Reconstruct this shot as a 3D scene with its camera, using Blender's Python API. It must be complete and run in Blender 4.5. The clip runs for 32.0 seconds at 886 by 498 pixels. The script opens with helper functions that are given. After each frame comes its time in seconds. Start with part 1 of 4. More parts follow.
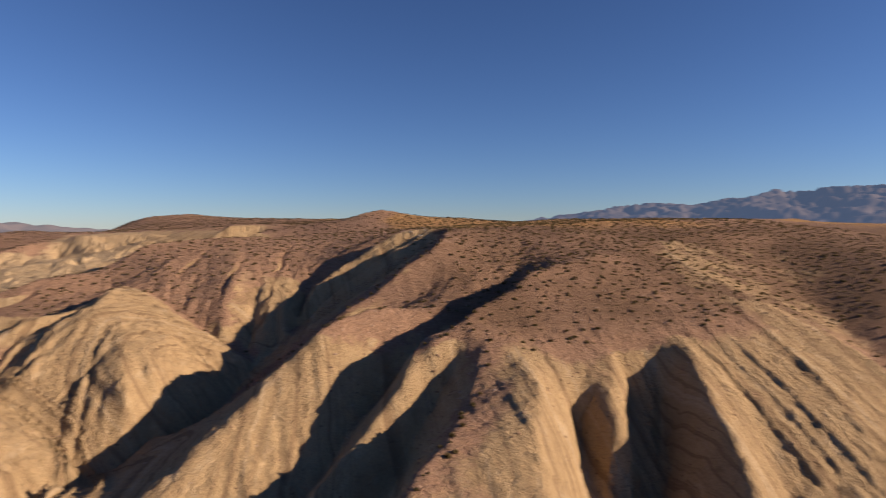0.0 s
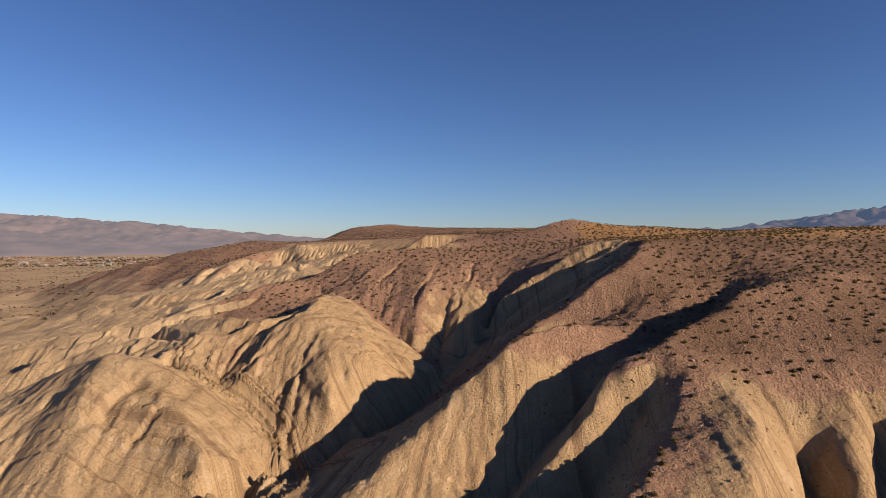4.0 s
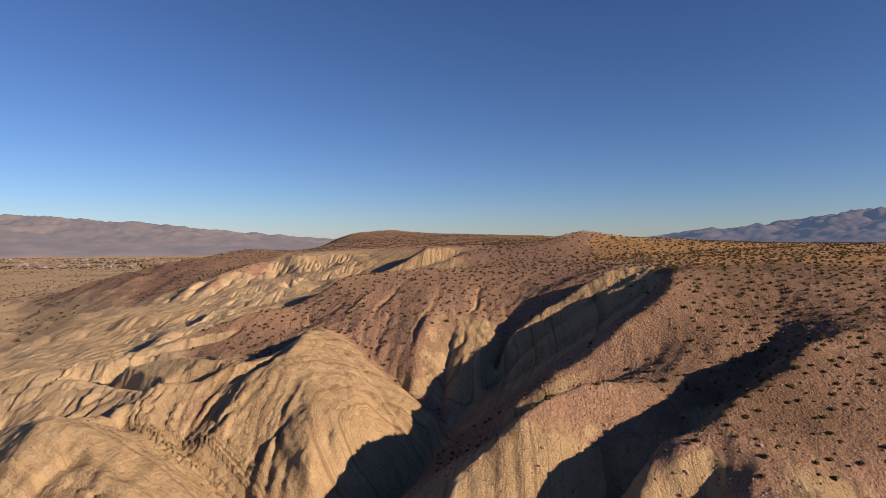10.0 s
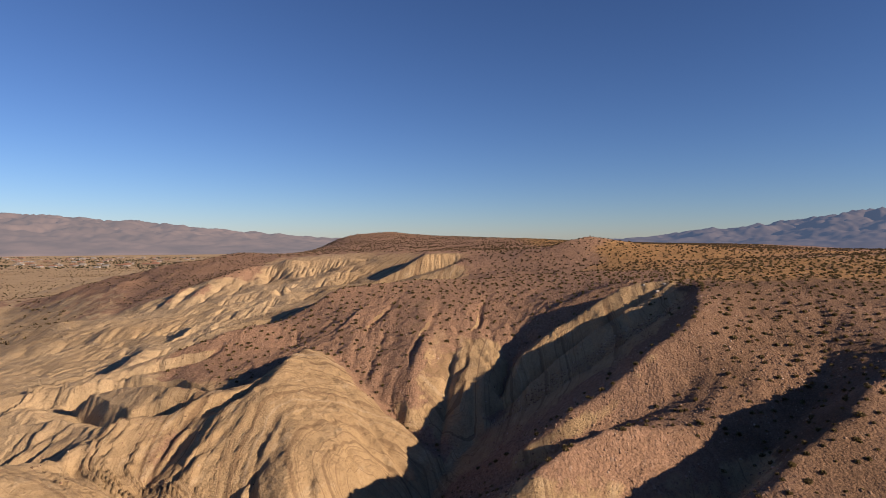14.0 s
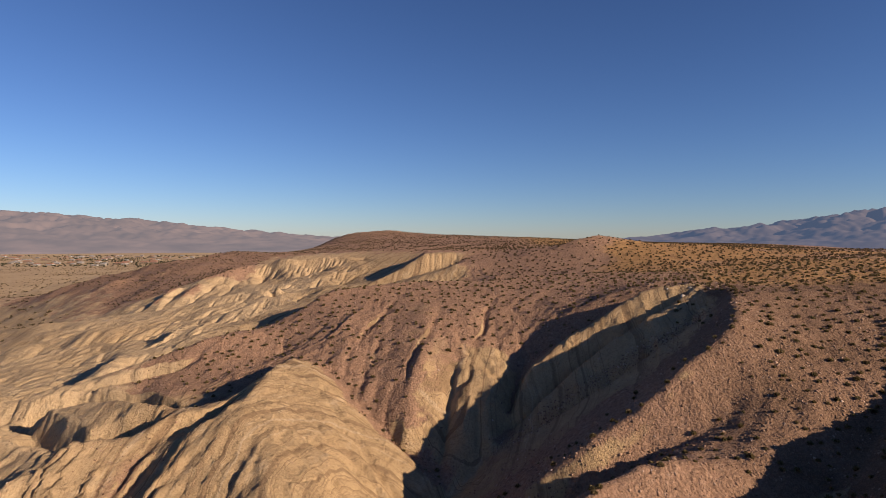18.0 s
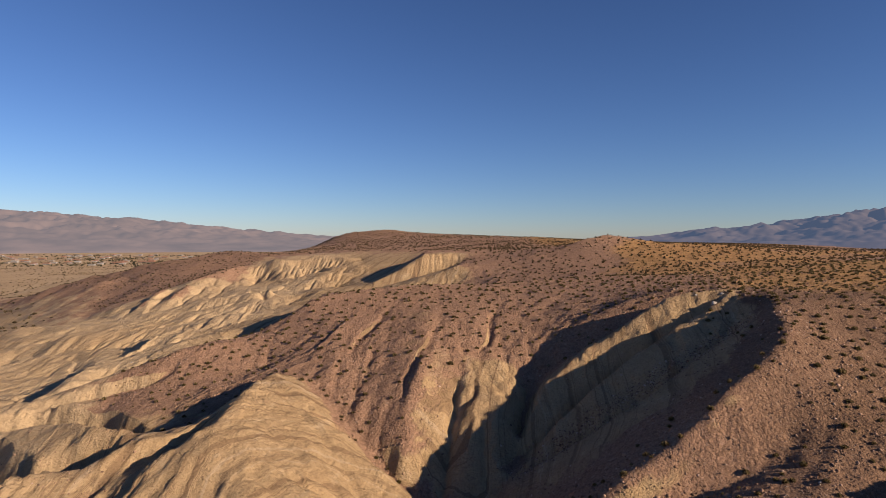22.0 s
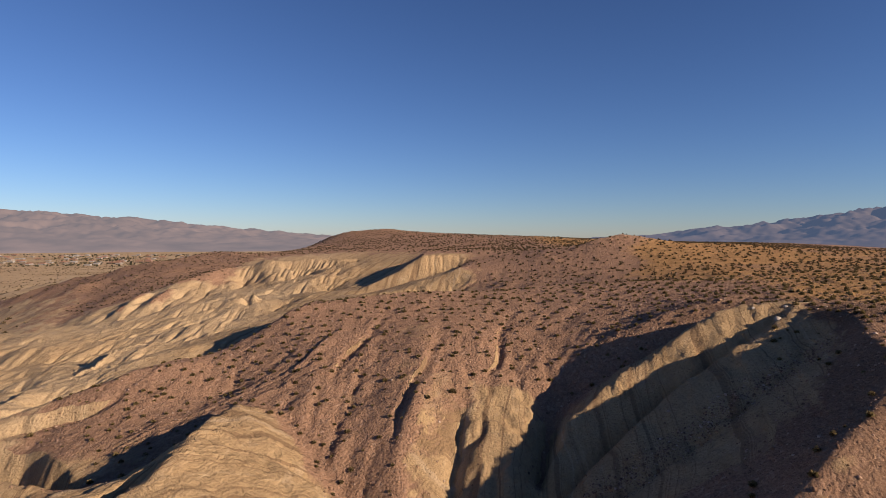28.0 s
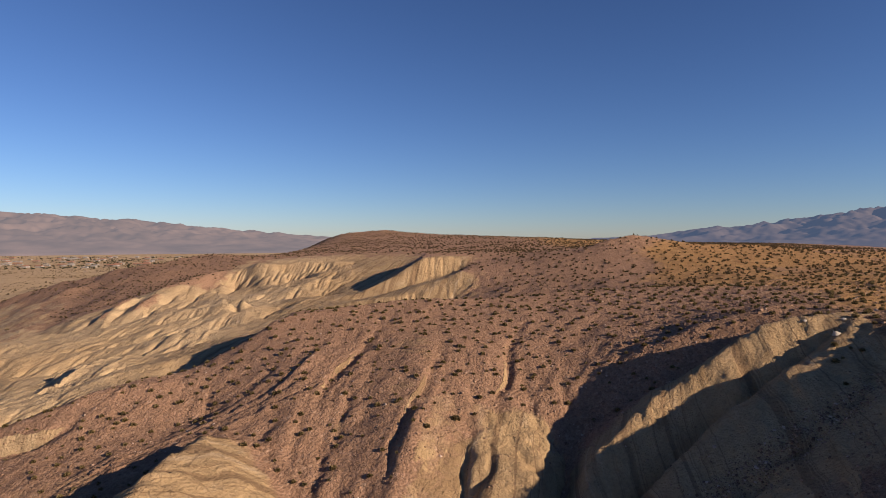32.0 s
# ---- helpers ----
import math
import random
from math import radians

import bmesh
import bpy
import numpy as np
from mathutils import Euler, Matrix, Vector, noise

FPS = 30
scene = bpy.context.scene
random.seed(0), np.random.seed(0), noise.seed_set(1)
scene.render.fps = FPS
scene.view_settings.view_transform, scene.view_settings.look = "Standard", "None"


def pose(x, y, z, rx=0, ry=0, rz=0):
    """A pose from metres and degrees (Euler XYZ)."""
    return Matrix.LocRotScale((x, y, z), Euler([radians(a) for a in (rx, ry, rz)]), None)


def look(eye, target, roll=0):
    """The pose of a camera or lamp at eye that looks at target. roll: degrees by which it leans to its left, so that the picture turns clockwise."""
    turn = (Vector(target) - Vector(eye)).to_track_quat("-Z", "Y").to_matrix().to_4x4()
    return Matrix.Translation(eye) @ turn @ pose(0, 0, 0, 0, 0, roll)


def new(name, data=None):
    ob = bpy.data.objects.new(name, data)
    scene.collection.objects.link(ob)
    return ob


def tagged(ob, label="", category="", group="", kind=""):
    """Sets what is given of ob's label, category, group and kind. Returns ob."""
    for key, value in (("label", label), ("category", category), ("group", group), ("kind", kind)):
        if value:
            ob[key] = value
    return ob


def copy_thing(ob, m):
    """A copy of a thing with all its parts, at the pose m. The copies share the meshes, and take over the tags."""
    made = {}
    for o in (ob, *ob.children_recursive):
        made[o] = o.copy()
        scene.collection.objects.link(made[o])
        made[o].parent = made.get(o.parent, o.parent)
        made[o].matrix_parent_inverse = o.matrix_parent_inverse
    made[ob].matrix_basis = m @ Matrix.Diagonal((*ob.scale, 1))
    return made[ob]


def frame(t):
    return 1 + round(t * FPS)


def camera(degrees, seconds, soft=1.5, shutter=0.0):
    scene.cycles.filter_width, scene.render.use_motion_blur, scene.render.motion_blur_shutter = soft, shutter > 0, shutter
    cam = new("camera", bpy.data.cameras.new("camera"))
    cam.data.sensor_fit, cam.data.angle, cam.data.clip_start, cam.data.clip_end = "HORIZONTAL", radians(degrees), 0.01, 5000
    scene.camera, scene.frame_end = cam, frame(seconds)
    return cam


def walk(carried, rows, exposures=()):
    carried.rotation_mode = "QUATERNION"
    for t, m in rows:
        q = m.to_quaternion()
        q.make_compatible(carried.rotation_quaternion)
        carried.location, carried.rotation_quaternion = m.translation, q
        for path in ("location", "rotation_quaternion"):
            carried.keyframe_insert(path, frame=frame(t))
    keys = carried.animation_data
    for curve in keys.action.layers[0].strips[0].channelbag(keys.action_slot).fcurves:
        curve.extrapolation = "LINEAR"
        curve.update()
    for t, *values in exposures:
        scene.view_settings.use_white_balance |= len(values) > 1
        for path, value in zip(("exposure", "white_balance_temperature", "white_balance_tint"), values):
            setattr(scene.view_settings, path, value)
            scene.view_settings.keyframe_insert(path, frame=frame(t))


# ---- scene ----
# A drone glides forward and up, low over desert badlands, after a quick turn to the left.
cam = camera(72.59, 32.0, soft=0.6, shutter=0.5)
# seconds, place, then yaw to the left, pitch and roll in degrees
PATH = [
    (0, -0.81, -29.33, -9.41, -18.077, -1.462, -0.098),
    (0.25, -0.80, -29.29, -9.43, -13.053, -1.285, -0.082),
    (0.5, -0.78, -29.25, -9.44, -9.425, -1.107, -0.066),
    (0.75, -0.71, -29.21, -9.45, -6.722, -1.024, -0.050),
    (1, -0.64, -29.17, -9.46, -4.794, -0.941, -0.033),
    (1.5, -0.53, -29.16, -9.47, -2.355, -0.801, -0.087),
    (2, -0.39, -28.89, -9.36, -1.360, -0.756, -0.174),
    (2.5, -0.24, -28.42, -9.24, -0.879, -0.753, -0.186),
    (5, -0.24, -24.45, -7.72, -0.208, -0.638, -0.115),
    (6, -0.23, -21.85, -6.82, -0.153, -0.670, -0.168),
    (7, -0.19, -18.73, -5.82, -0.117, -0.698, -0.142),
    (8, -0.08, -15.53, -4.79, -0.034, -0.714, -0.096),
    (9, -0.06, -12.28, -3.67, -0.034, -0.714, -0.151),
    (10, -0.02, -9.14, -2.54, 0.018, -0.740, -0.164),
    (11, 0.01, -5.95, -1.43, -0.005, -0.739, -0.144),
    (12, -0.00, -2.95, -0.55, 0.002, -0.778, -0.087),
    (13, -0.00, 0.00, -0.00, 0.000, -0.800, -0.057),
    (14, -0.02, 3.10, 0.16, -0.009, -0.829, -0.034),
    (17, -0.16, 12.06, 0.16, 0.026, -0.926, 0.141),
    (18, -0.19, 15.17, 0.02, 0.039, -0.927, 0.133),
    (19, -0.27, 18.08, 0.08, 0.036, -0.955, 0.146),
    (20, -0.38, 20.95, 0.05, 0.028, -0.962, 0.168),
    (21, -0.40, 23.95, 0.06, 0.019, -0.957, 0.157),
    (22, -0.42, 27.07, 0.08, 0.035, -0.972, 0.169),
    (23, -0.39, 30.20, 0.09, 0.058, -0.987, 0.185),
    (24, -0.38, 33.19, 0.05, 0.093, -0.978, 0.235),
    (25, -0.43, 36.20, 0.13, 0.081, -0.985, 0.195),
    (28, -0.42, 44.96, 0.29, 0.088, -1.053, 0.106),
    (29, -0.48, 47.77, 0.36, 0.075, -1.049, 0.064),
    (30, -0.53, 50.65, 0.35, 0.076, -1.017, 0.011),
    (31, -0.55, 53.51, 0.42, 0.088, -0.995, -0.033),
    (32, -0.59, 56.15, 0.46, 0.080, -0.945, -0.078),
]
walk(cam, [(t, Matrix.Translation((x, y, z)) @ pose(0, 0, 0, 0, 0, yaw) @ pose(0, 0, 0, 90 + tilt) @ pose(0, 0, 0, 0, 0, roll))
           for t, x, y, z, yaw, tilt, roll in PATH], [(0, 0.75, 6300, 16), (32, 0.75, 6300, 16)])
# end of walk
# ---- world, sun and exposure ----
SUN_UP, SUN_FROM = 20.2, (0.88, -0.475)      # degrees above the horizon; the way to the sun on the ground
world = bpy.data.worlds.new("desert_sky")
scene.world = world
world.use_nodes = True
wn = world.node_tree
sky = wn.nodes.new("ShaderNodeTexSky")
sky.sky_type = "NISHITA"
sky.sun_disc = False
sky.sun_elevation = radians(SUN_UP)
sky.sun_rotation = math.atan2(SUN_FROM[0], SUN_FROM[1])
sky.altitude = 1200
sky.air_density, sky.dust_density, sky.ozone_density = 1.0, 0.3, 5.0
wn.nodes["Background"].inputs[1].default_value = 0.0405
tone = wn.nodes.new("ShaderNodeMix")
tone.data_type, tone.blend_type = "RGBA", "MULTIPLY"
tone.inputs["Factor"].default_value = 1.0
tone.inputs["B"].default_value = (1.03, 0.955, 0.985, 1)
deep = wn.nodes.new("ShaderNodeGamma")       # a clear, dry sky: deep blue overhead
deep.inputs["Gamma"].default_value = 1.18
wn.links.new(sky.outputs[0], deep.inputs[0])
wn.links.new(deep.outputs[0], tone.inputs["A"])
wn.links.new(tone.outputs["Result"], wn.nodes["Background"].inputs[0])
sun = new("sun", bpy.data.lights.new("sun", "SUN"))
sun.data.energy, sun.data.angle, sun.data.color = 5.0, radians(0.55), (1.0, 0.785, 0.55)
sun.matrix_world = look((0, 0, 0), (-SUN_FROM[0], -SUN_FROM[1], -math.tan(radians(SUN_UP)) * math.hypot(*SUN_FROM)))


# ---- materials ----
def material(name):
    m = bpy.data.materials.new(name)
    m.use_nodes = True
    return m, m.node_tree.nodes, m.node_tree.links, m.node_tree.nodes["Principled BSDF"]


def plain(name, colour, rough=0.9, spread=0.12, scale=3.0):
    """A matt surface with a little mottling."""
    m, n, l, b = material(name)
    co = n.new("ShaderNodeTexCoord")
    no = n.new("ShaderNodeTexNoise")
    no.inputs["Scale"].default_value, no.inputs["Detail"].default_value = scale, 5
    l.new(co.outputs["Object"], no.inputs["Vector"])
    ramp = n.new("ShaderNodeValToRGB")
    ramp.color_ramp.elements[0].position, ramp.color_ramp.elements[1].position = 0.3, 0.7
    ramp.color_ramp.elements[0].color = (*[c * (1 - spread) for c in colour], 1)
    ramp.color_ramp.elements[1].color = (*[min(1, c * (1 + spread)) for c in colour], 1)
    l.new(no.outputs["Fac"], ramp.inputs[0])
    l.new(ramp.outputs[0], b.inputs["Base Color"])
    b.inputs["Roughness"].default_value = rough
    b.inputs["Specular IOR Level"].default_value = 0.2
    return m


# ---- the land: crest and gully lines, between which the slopes hang ----
# Each line: how stony and brown the ground is along it (0 pale clay, 1 brown desert pavement), then its points.
LINES = []


def line(cover, *points):
    LINES.append((cover, points))


# canyon behind the rib, its rims and floors
line(0.95, (47, 124, -8.2), (48, 118, -8.2), (45, 108, -9.5), (41, 99.5, -10.7), (36, 95, -14), (30.2, 92.2, -16.4), (23.2, 89.4, -21.4), (17, 87, -24.5), (11, 87, -28.5))
line(0.1, (44, 117, -11), (38.7, 112, -14), (31, 109, -18), (23, 107, -22.8), (15, 107, -27.5), (8, 107, -31.5))
line(0.3, (8, 107, -31.5), (1, 101, -35.6), (-3.6, 91.5, -39.5), (-9, 80, -42.5), (-22, 68, -45), (-33, 52, -48), (-50, 30, -52), (-90, 0, -58))
line(1.0, (50, 136, -7.6), (40, 135, -8.8), (33, 135, -10.8), (26, 135, -13.8), (20, 134.5, -16.4), (15, 131.5, -19.4))
line(0.9, (48, 129.5, -8.2), (41, 129.5, -10.4), (35, 129.5, -13.2), (28, 129.3, -16.4), (21, 128.5, -19.4), (15, 126.6, -22.4), (12.8, 121, -26), (11.2, 114.5, -29.6), (8.6, 107, -32))
line(0.2, (11.5, 127, -21.8), (10.2, 123, -22.6), (8.8, 118, -24), (7.4, 112.8, -25.9), (5.6, 108.6, -29.6))
line(0.25, (6, 128, -21), (4.8, 120, -23), (3.8, 113, -26.6), (2.5, 107, -31))
line(0.0, (47, 125, -8), (40, 125.5, -8.4), (35, 126, -10), (30, 125, -12.8), (25.4, 124, -16.0), (20, 121.5, -18.6), (14.8, 118.6, -21.6), (11, 113, -26.5))
line(0.1, (44.5, 122.5, -8.6), (39.5, 119.5, -11.6), (33, 118, -14.5), (27.6, 116.5, -17.2), (20.3, 113, -21.8), (15, 110, -26))
line(0.1, (42, 123, -10.4), (35, 121, -14.4), (27, 119.5, -18.9), (19, 115.5, -24.2), (12, 111, -29))
# spur between the two canyons
line(1.2, (44, 86, -18.5), (37, 81.5, -21.8), (30.5, 77.5, -23.8), (25, 77, -23.0), (20, 75.5, -22.8), (15, 72.5, -23.5), (10.7, 68.7, -24.6))
line(0.5, (10.7, 68.7, -24.6), (8, 68, -26.8))
line(0.1, (8, 68, -26.8), (3.3, 66, -30), (-3.5, 57, -35), (-9, 49.5, -38), (-18, 38, -42), (-32, 20, -48))
line(1.3, (36, 88, -19.8), (30, 86, -23.0), (24, 85.5, -25.4), (15, 84, -29.6), (6, 86, -34.5), (-3.6, 91.5, -39.5))
# second canyon and its swale
line(1.0, (61, 100, -12.4), (57, 92, -15.2), (52, 85, -18.9), (46, 80, -22.2), (39, 75.7, -24.8))
line(1.0, (66, 101, -11.2), (64, 92, -13.4), (60, 83, -15.2))
line(0.4, (39, 75.7, -24.6), (32, 70, -28.6), (25, 66.5, -32), (18, 61.5, -35.4), (12, 55, -38.6), (5, 45, -43), (-8, 30, -48), (-40, 5, -54))
line(1.0, (72, 83, -14), (60, 78, -15.2), (49.6, 73, -16.8), (44, 69, -19.4), (38.5, 66, -20.9), (35.1, 64, -21.7))
line(0.9, (35.1, 64, -21.7), (32.2, 61, -23), (28.5, 60.3, -24.3), (25.4, 59.6, -25), (22.6, 57, -27))
line(0.3, (22.6, 57, -27), (21, 53.6, -29), (17.6, 51.4, -32), (14, 48.6, -35), (8, 43.5, -39), (-2, 34, -44))
# hollow under the sharp corner, and the bedded face beside it
line(0.9, (34.9, 56.8, -24.5), (31, 57.8, -24.4), (27.4, 57.4, -24.9), (24.6, 55.8, -26.4))
line(0.7, (36, 61, -23.4), (34.9, 56.6, -24.5), (30.5, 50, -28), (26.7, 43.4, -31.2), (20.5, 34.5, -32.2), (14, 27, -34), (5, 18, -37), (-8, 8, -41))
line(0.3, (29, 55.6, -27.6), (24, 51.6, -33.4), (17.5, 46, -39.4), (10.5, 37, -45), (2, 26, -49), (-10, 14, -53))
line(0.1, (38, 52, -26.6), (35.8, 41.5, -29.1), (31, 34, -31.8), (26, 22, -35), (15, 8, -40))
line(0.3, (44.2, 48.5, -29.6), (43.6, 45, -34.5), (42, 38, -39.5), (37, 25, -44), (28, 8, -49))
line(0.3, (60, 48.5, -31), (57, 44, -38), (51, 36, -43.5), (43, 28, -46.5))
line(0.4, (52, 50.5, -27.8), (49, 45.5, -30.7), (46, 39, -35))
line(0.3, (66, 52, -26.2), (62, 44, -28.4), (58, 36, -31), (53, 24, -36), (40, 2, -44))
# plateau
line(1.0, (38.5, 61, -23.4), (42.5, 61, -23.4), (48, 56.5, -25.1), (60, 54, -25.5), (78, 57, -23.5))
line(0.4, (106, 106, -10.6), (92, 86, -15.2), (92.6, 70, -19.8), (93.6, 56, -24.2), (95.5, 47, -28), (97, 40, -31.6), (96, 26, -37.5), (90, 4, -46))
line(0.1, (84, 48, -27), (80, 36, -32.5), (74, 22, -38.5), (64, 4, -46))
line(0.2, (72, 48, -27.6), (68, 39, -32.5), (62, 28, -38), (50, 10, -46))
line(0.6, (135, 98, -15), (124, 82, -20), (112, 60, -28), (102, 42, -35), (92, 24, -41), (80, 4, -47))
line(0.9, (175, 110, -8), (160, 92, -13), (146, 70, -17), (132, 48, -24), (120, 28, -32), (104, 0, -42))
line(1.0, (172, 100, -10), (220, 60, -16), (285, 40, -22))
line(1.0, (61.3, 74.4, -16.4), (80, 88, -13.2), (106, 108, -10.4), (140, 116, -8.5), (220, 124, -6))
line(1.0, (46.7, 97, -12.6), (51, 101, -12), (57, 106, -10.6))
line(1.0, (72, 101, -10.4), (80, 106, -9.4))
line(0.8, (50, 112, -8.5), (70, 119, -7.3), (85.5, 127, -6.6), (120, 135, -5.2), (200, 150, -4))
line(0.6, (50, 135, -8), (60, 148, -7.2), (80, 160, -6), (115, 168, -4), (180, 190, -3), (290, 220, -3))
line(1.0, (30, 238, -5.6), (40, 241, -3.8), (47, 244, -1.2), (53, 246, 1.0), (58, 247, 1.8), (66, 249, 0.9), (80, 252, -1.0), (110, 256, -2.2), (140, 262, -3.8), (200, 280, -4), (290, 300, -5))
line(0.8, (40, 205, -9), (70, 205, -7), (110, 212, -5.5), (180, 230, -4.5))
line(0.9, (15, 213, -12.4), (32, 210, -10.4), (55, 212, -7.8))
line(1.0, (-112, 540, -7), (-92, 535, 1.5), (-75, 522, 5.4), (-46, 520, 7.3), (-21, 510, 5), (8, 480, 3), (38, 430, 1.8), (70, 380, 0), (120, 350, -3), (200, 340, -6))
line(1.0, (-40, 420, -5), (-10, 400, -4), (20, 350, -3.5), (35, 300, -4))
# brown hill facing the canyon head
line(1.0, (-47, 139.5, -20.2), (-44.3, 141.5, -19.6), (-37.1, 147, -18.8), (-32, 152.5, -15.7), (-28.5, 155.5, -12.9), (-25, 157, -11.9), (-9.4, 164, -10.4), (5, 167, -10.4), (13.6, 169, -10.2), (26, 170, -9.5), (40, 165, -8.2), (55, 156, -7.2))
line(1.0, (-25, 157, -11.9), (-27.5, 163, -12.5), (-26, 172, -13.3), (-20, 179, -14.2))
line(1.0, (-42, 198, -22.2), (-30, 190, -19), (-15, 196, -19.5), (0, 202, -18), (20, 198, -14.5), (40, 185, -10.5))
line(0.72, (-9, 142, -15.9), (-11.8, 133, -18.9), (-13.7, 124, -23), (-14.5, 118, -25.5))
line(0.7, (4.5, 140, -15.5), (3.3, 131, -19.1), (2, 124, -22))
line(0.25, (2, 124, -22), (1.5, 120, -24), (0, 112, -29), (-1, 105.5, -33.6))
line(0.72, (-4, 145, -14.3), (-4.2, 133, -17.4), (-3.8, 121, -20.8), (-6.1, 115.5, -24.6), (-6, 108, -29.5))
line(1.0, (14, 150, -13), (12, 140, -16), (10, 132, -19.6))
line(0.75, (-20, 143, -16.2), (-19.5, 132, -19.6), (-19, 126, -21.6))
# domed clay ridge with curved beds
line(0.0, (-27, 122, -21), (-28, 113, -21.3), (-28.5, 104, -22.3), (-29.5, 97, -24.2), (-33, 89, -29), (-37, 82, -33.5))
line(0.0, (-27, 113, -21.3), (-24, 100, -24.3), (-21, 84, -29.8), (-19, 76, -34.2))
line(0.0, (-5, 103, -32), (-7.6, 93, -35.4), (-10.6, 83, -37.3), (-15, 73.5, -39.8), (-19, 69.5, -43.5))
line(0.0, (-17, 106, -25.6), (-15, 92, -29.6), (-16, 82, -31.8))
line(0.0, (-24.5, 118, -21.2), (-15.5, 108.5, -25.8), (-10.8, 106.5, -28.8), (-5.6, 102.6, -31.6), (-5.4, 100, -33.5))
line(0.8, (-24, 128, -21.6), (-17.4, 118.5, -25.3), (-11, 111.5, -28.9), (-5, 106, -33), (1, 101, -35))
line(0.4, (-41.5, 95, -29), (-40.7, 83, -33.8), (-36, 80, -36.2), (-30.5, 76, -39.2), (-25, 70.5, -43.3), (-22, 68, -45))
# nearest clay dome
line(0.0, (-62, 80, -29), (-56, 74.3, -27), (-50, 74, -28.2), (-45, 73.5, -30), (-38, 71, -33.4), (-31, 69, -37.5), (-24.3, 66.5, -42.2))
line(0.0, (-50, 73, -28.8), (-41, 66, -33.2), (-37, 61, -35.4), (-33.3, 56.2, -38.1), (-30, 50, -43), (-28, 44, -48))
line(0.0, (-26, 61, -41.2), (-33.3, 56.2, -38.1))
line(0.1, (-48, 69.8, -31.3), (-45.5, 64, -34.6), (-42, 56, -40.2), (-38, 46, -47.5))
line(0.0, (-56, 74.3, -27), (-55, 66, -31.6), (-50.5, 56, -39), (-46, 47, -46))
line(0.2, (-64, 72, -32), (-62, 62, -38), (-58, 50, -45))
line(0.0, (-66, 76, -31.5), (-72, 64, -36), (-80, 50, -44), (-88, 30, -52))
line(0.0, (-62, 80, -29), (-74, 84, -33), (-95, 80, -40), (-130, 75, -48))
# small ridges and gullies to the west
line(0.7, (-28, 130, -22), (-31.5, 121, -24.6), (-34.5, 114, -27.2), (-38.5, 109.5, -27.6), (-44, 110.6, -28))
line(0.1, (-44, 110.6, -28), (-50, 113.4, -28.6), (-58, 116, -29.6), (-66, 116.8, -30.6), (-75, 113.8, -32.4), (-90, 114, -35), (-130, 110, -44))
line(0.3, (-37, 103.5, -26), (-41.5, 105.6, -25.5), (-46, 106.8, -24.7), (-53, 110.6, -25.6), (-62, 113, -27), (-72, 109.5, -29.2), (-88, 105, -33.5))
line(0.3, (-41, 101, -27.4), (-46, 101.5, -28), (-55, 101, -30), (-65, 101.3, -32.4), (-80, 99.5, -36), (-110, 94, -43))
line(0.2, (-46, 104.2, -26.8), (-55, 105, -28.4), (-65, 105.5, -30.4))
line(0.3, (-33, 103, -24.5), (-37.5, 101, -25), (-42, 99, -26), (-46, 98.7, -26.2), (-52, 97.6, -27), (-57, 98, -27.4), (-66, 98.3, -28.8), (-75, 96.5, -31), (-88, 91, -35.5))
line(0.2, (-49.5, 94, -27.3), (-50.5, 88, -28.6), (-56, 80, -28.6))
line(0.1, (-47, 84, -31.5), (-56, 85.5, -31.5), (-66, 88, -33.5), (-85, 86, -39))
line(0.8, (-40, 141, -19.2), (-48.5, 136.8, -20.6), (-57, 132, -23.4))
line(0.3, (-57, 132, -23.4), (-66, 129, -26))
line(0.0, (-66, 129, -26), (-85, 122, -30), (-105, 118, -35))
line(0.9, (-31.6, 135.4, -22.6), (-40, 127.5, -24.4), (-50, 124, -26), (-56, 122.5, -28))
line(0.3, (-44, 114.5, -28), (-50, 117, -27.4), (-58, 119.6, -28.2), (-66, 121, -28.8))
line(0.1, (-53.5, 146.6, -22.6), (-60, 144, -25.6), (-65, 141, -28))
line(0.2, (-66, 129, -26), (-69, 140, -24.8), (-73, 153, -25.4), (-79, 166, -27.2), (-92, 176, -30))
line(0.1, (-77, 127, -31), (-75, 141, -29.6), (-79, 155, -29.6), (-87, 167, -30.6), (-120, 165, -35))
line(0.2, (-50, 148.5, -22.8), (-44.5, 154.5, -22.6), (-38.5, 160.5, -21), (-34, 166, -18.8))
line(0.0, (-60, 150, -23.6), (-55, 156, -21.8), (-49.3, 160.5, -20.5), (-45, 164, -20.4), (-40.8, 167.5, -19.7), (-36, 173, -18.4))
line(0.0, (-56, 172, -21), (-50, 180, -20.3), (-45, 183, -19.8), (-38, 186, -19.2))
line(0.0, (-64, 152, -24.4), (-63, 162, -23.2), (-62, 174, -21.8))
line(0.0, (-64, 175, -22.8), (-70, 173, -24.2), (-80, 174, -26.3), (-110, 182, -31))
line(0.0, (-58, 205, -21.5), (-80, 205, -25), (-105, 205, -28.6), (-118, 204, -30.6), (-140, 200, -34.5))
line(0.1, (-52, 192, -24), (-75, 190, -28), (-100, 192, -31), (-150, 185, -40))
line(0.1, (-56, 222, -23), (-90, 216, -28.5), (-130, 214, -34.5), (-170, 205, -41))
line(0.1, (-62, 240, -16.6), (-75, 241, -19.6), (-100, 240, -25), (-128, 243, -28.8), (-165, 240, -35))
line(0.2, (-110, 258, -32), (-150, 262, -39), (-200, 262, -47))
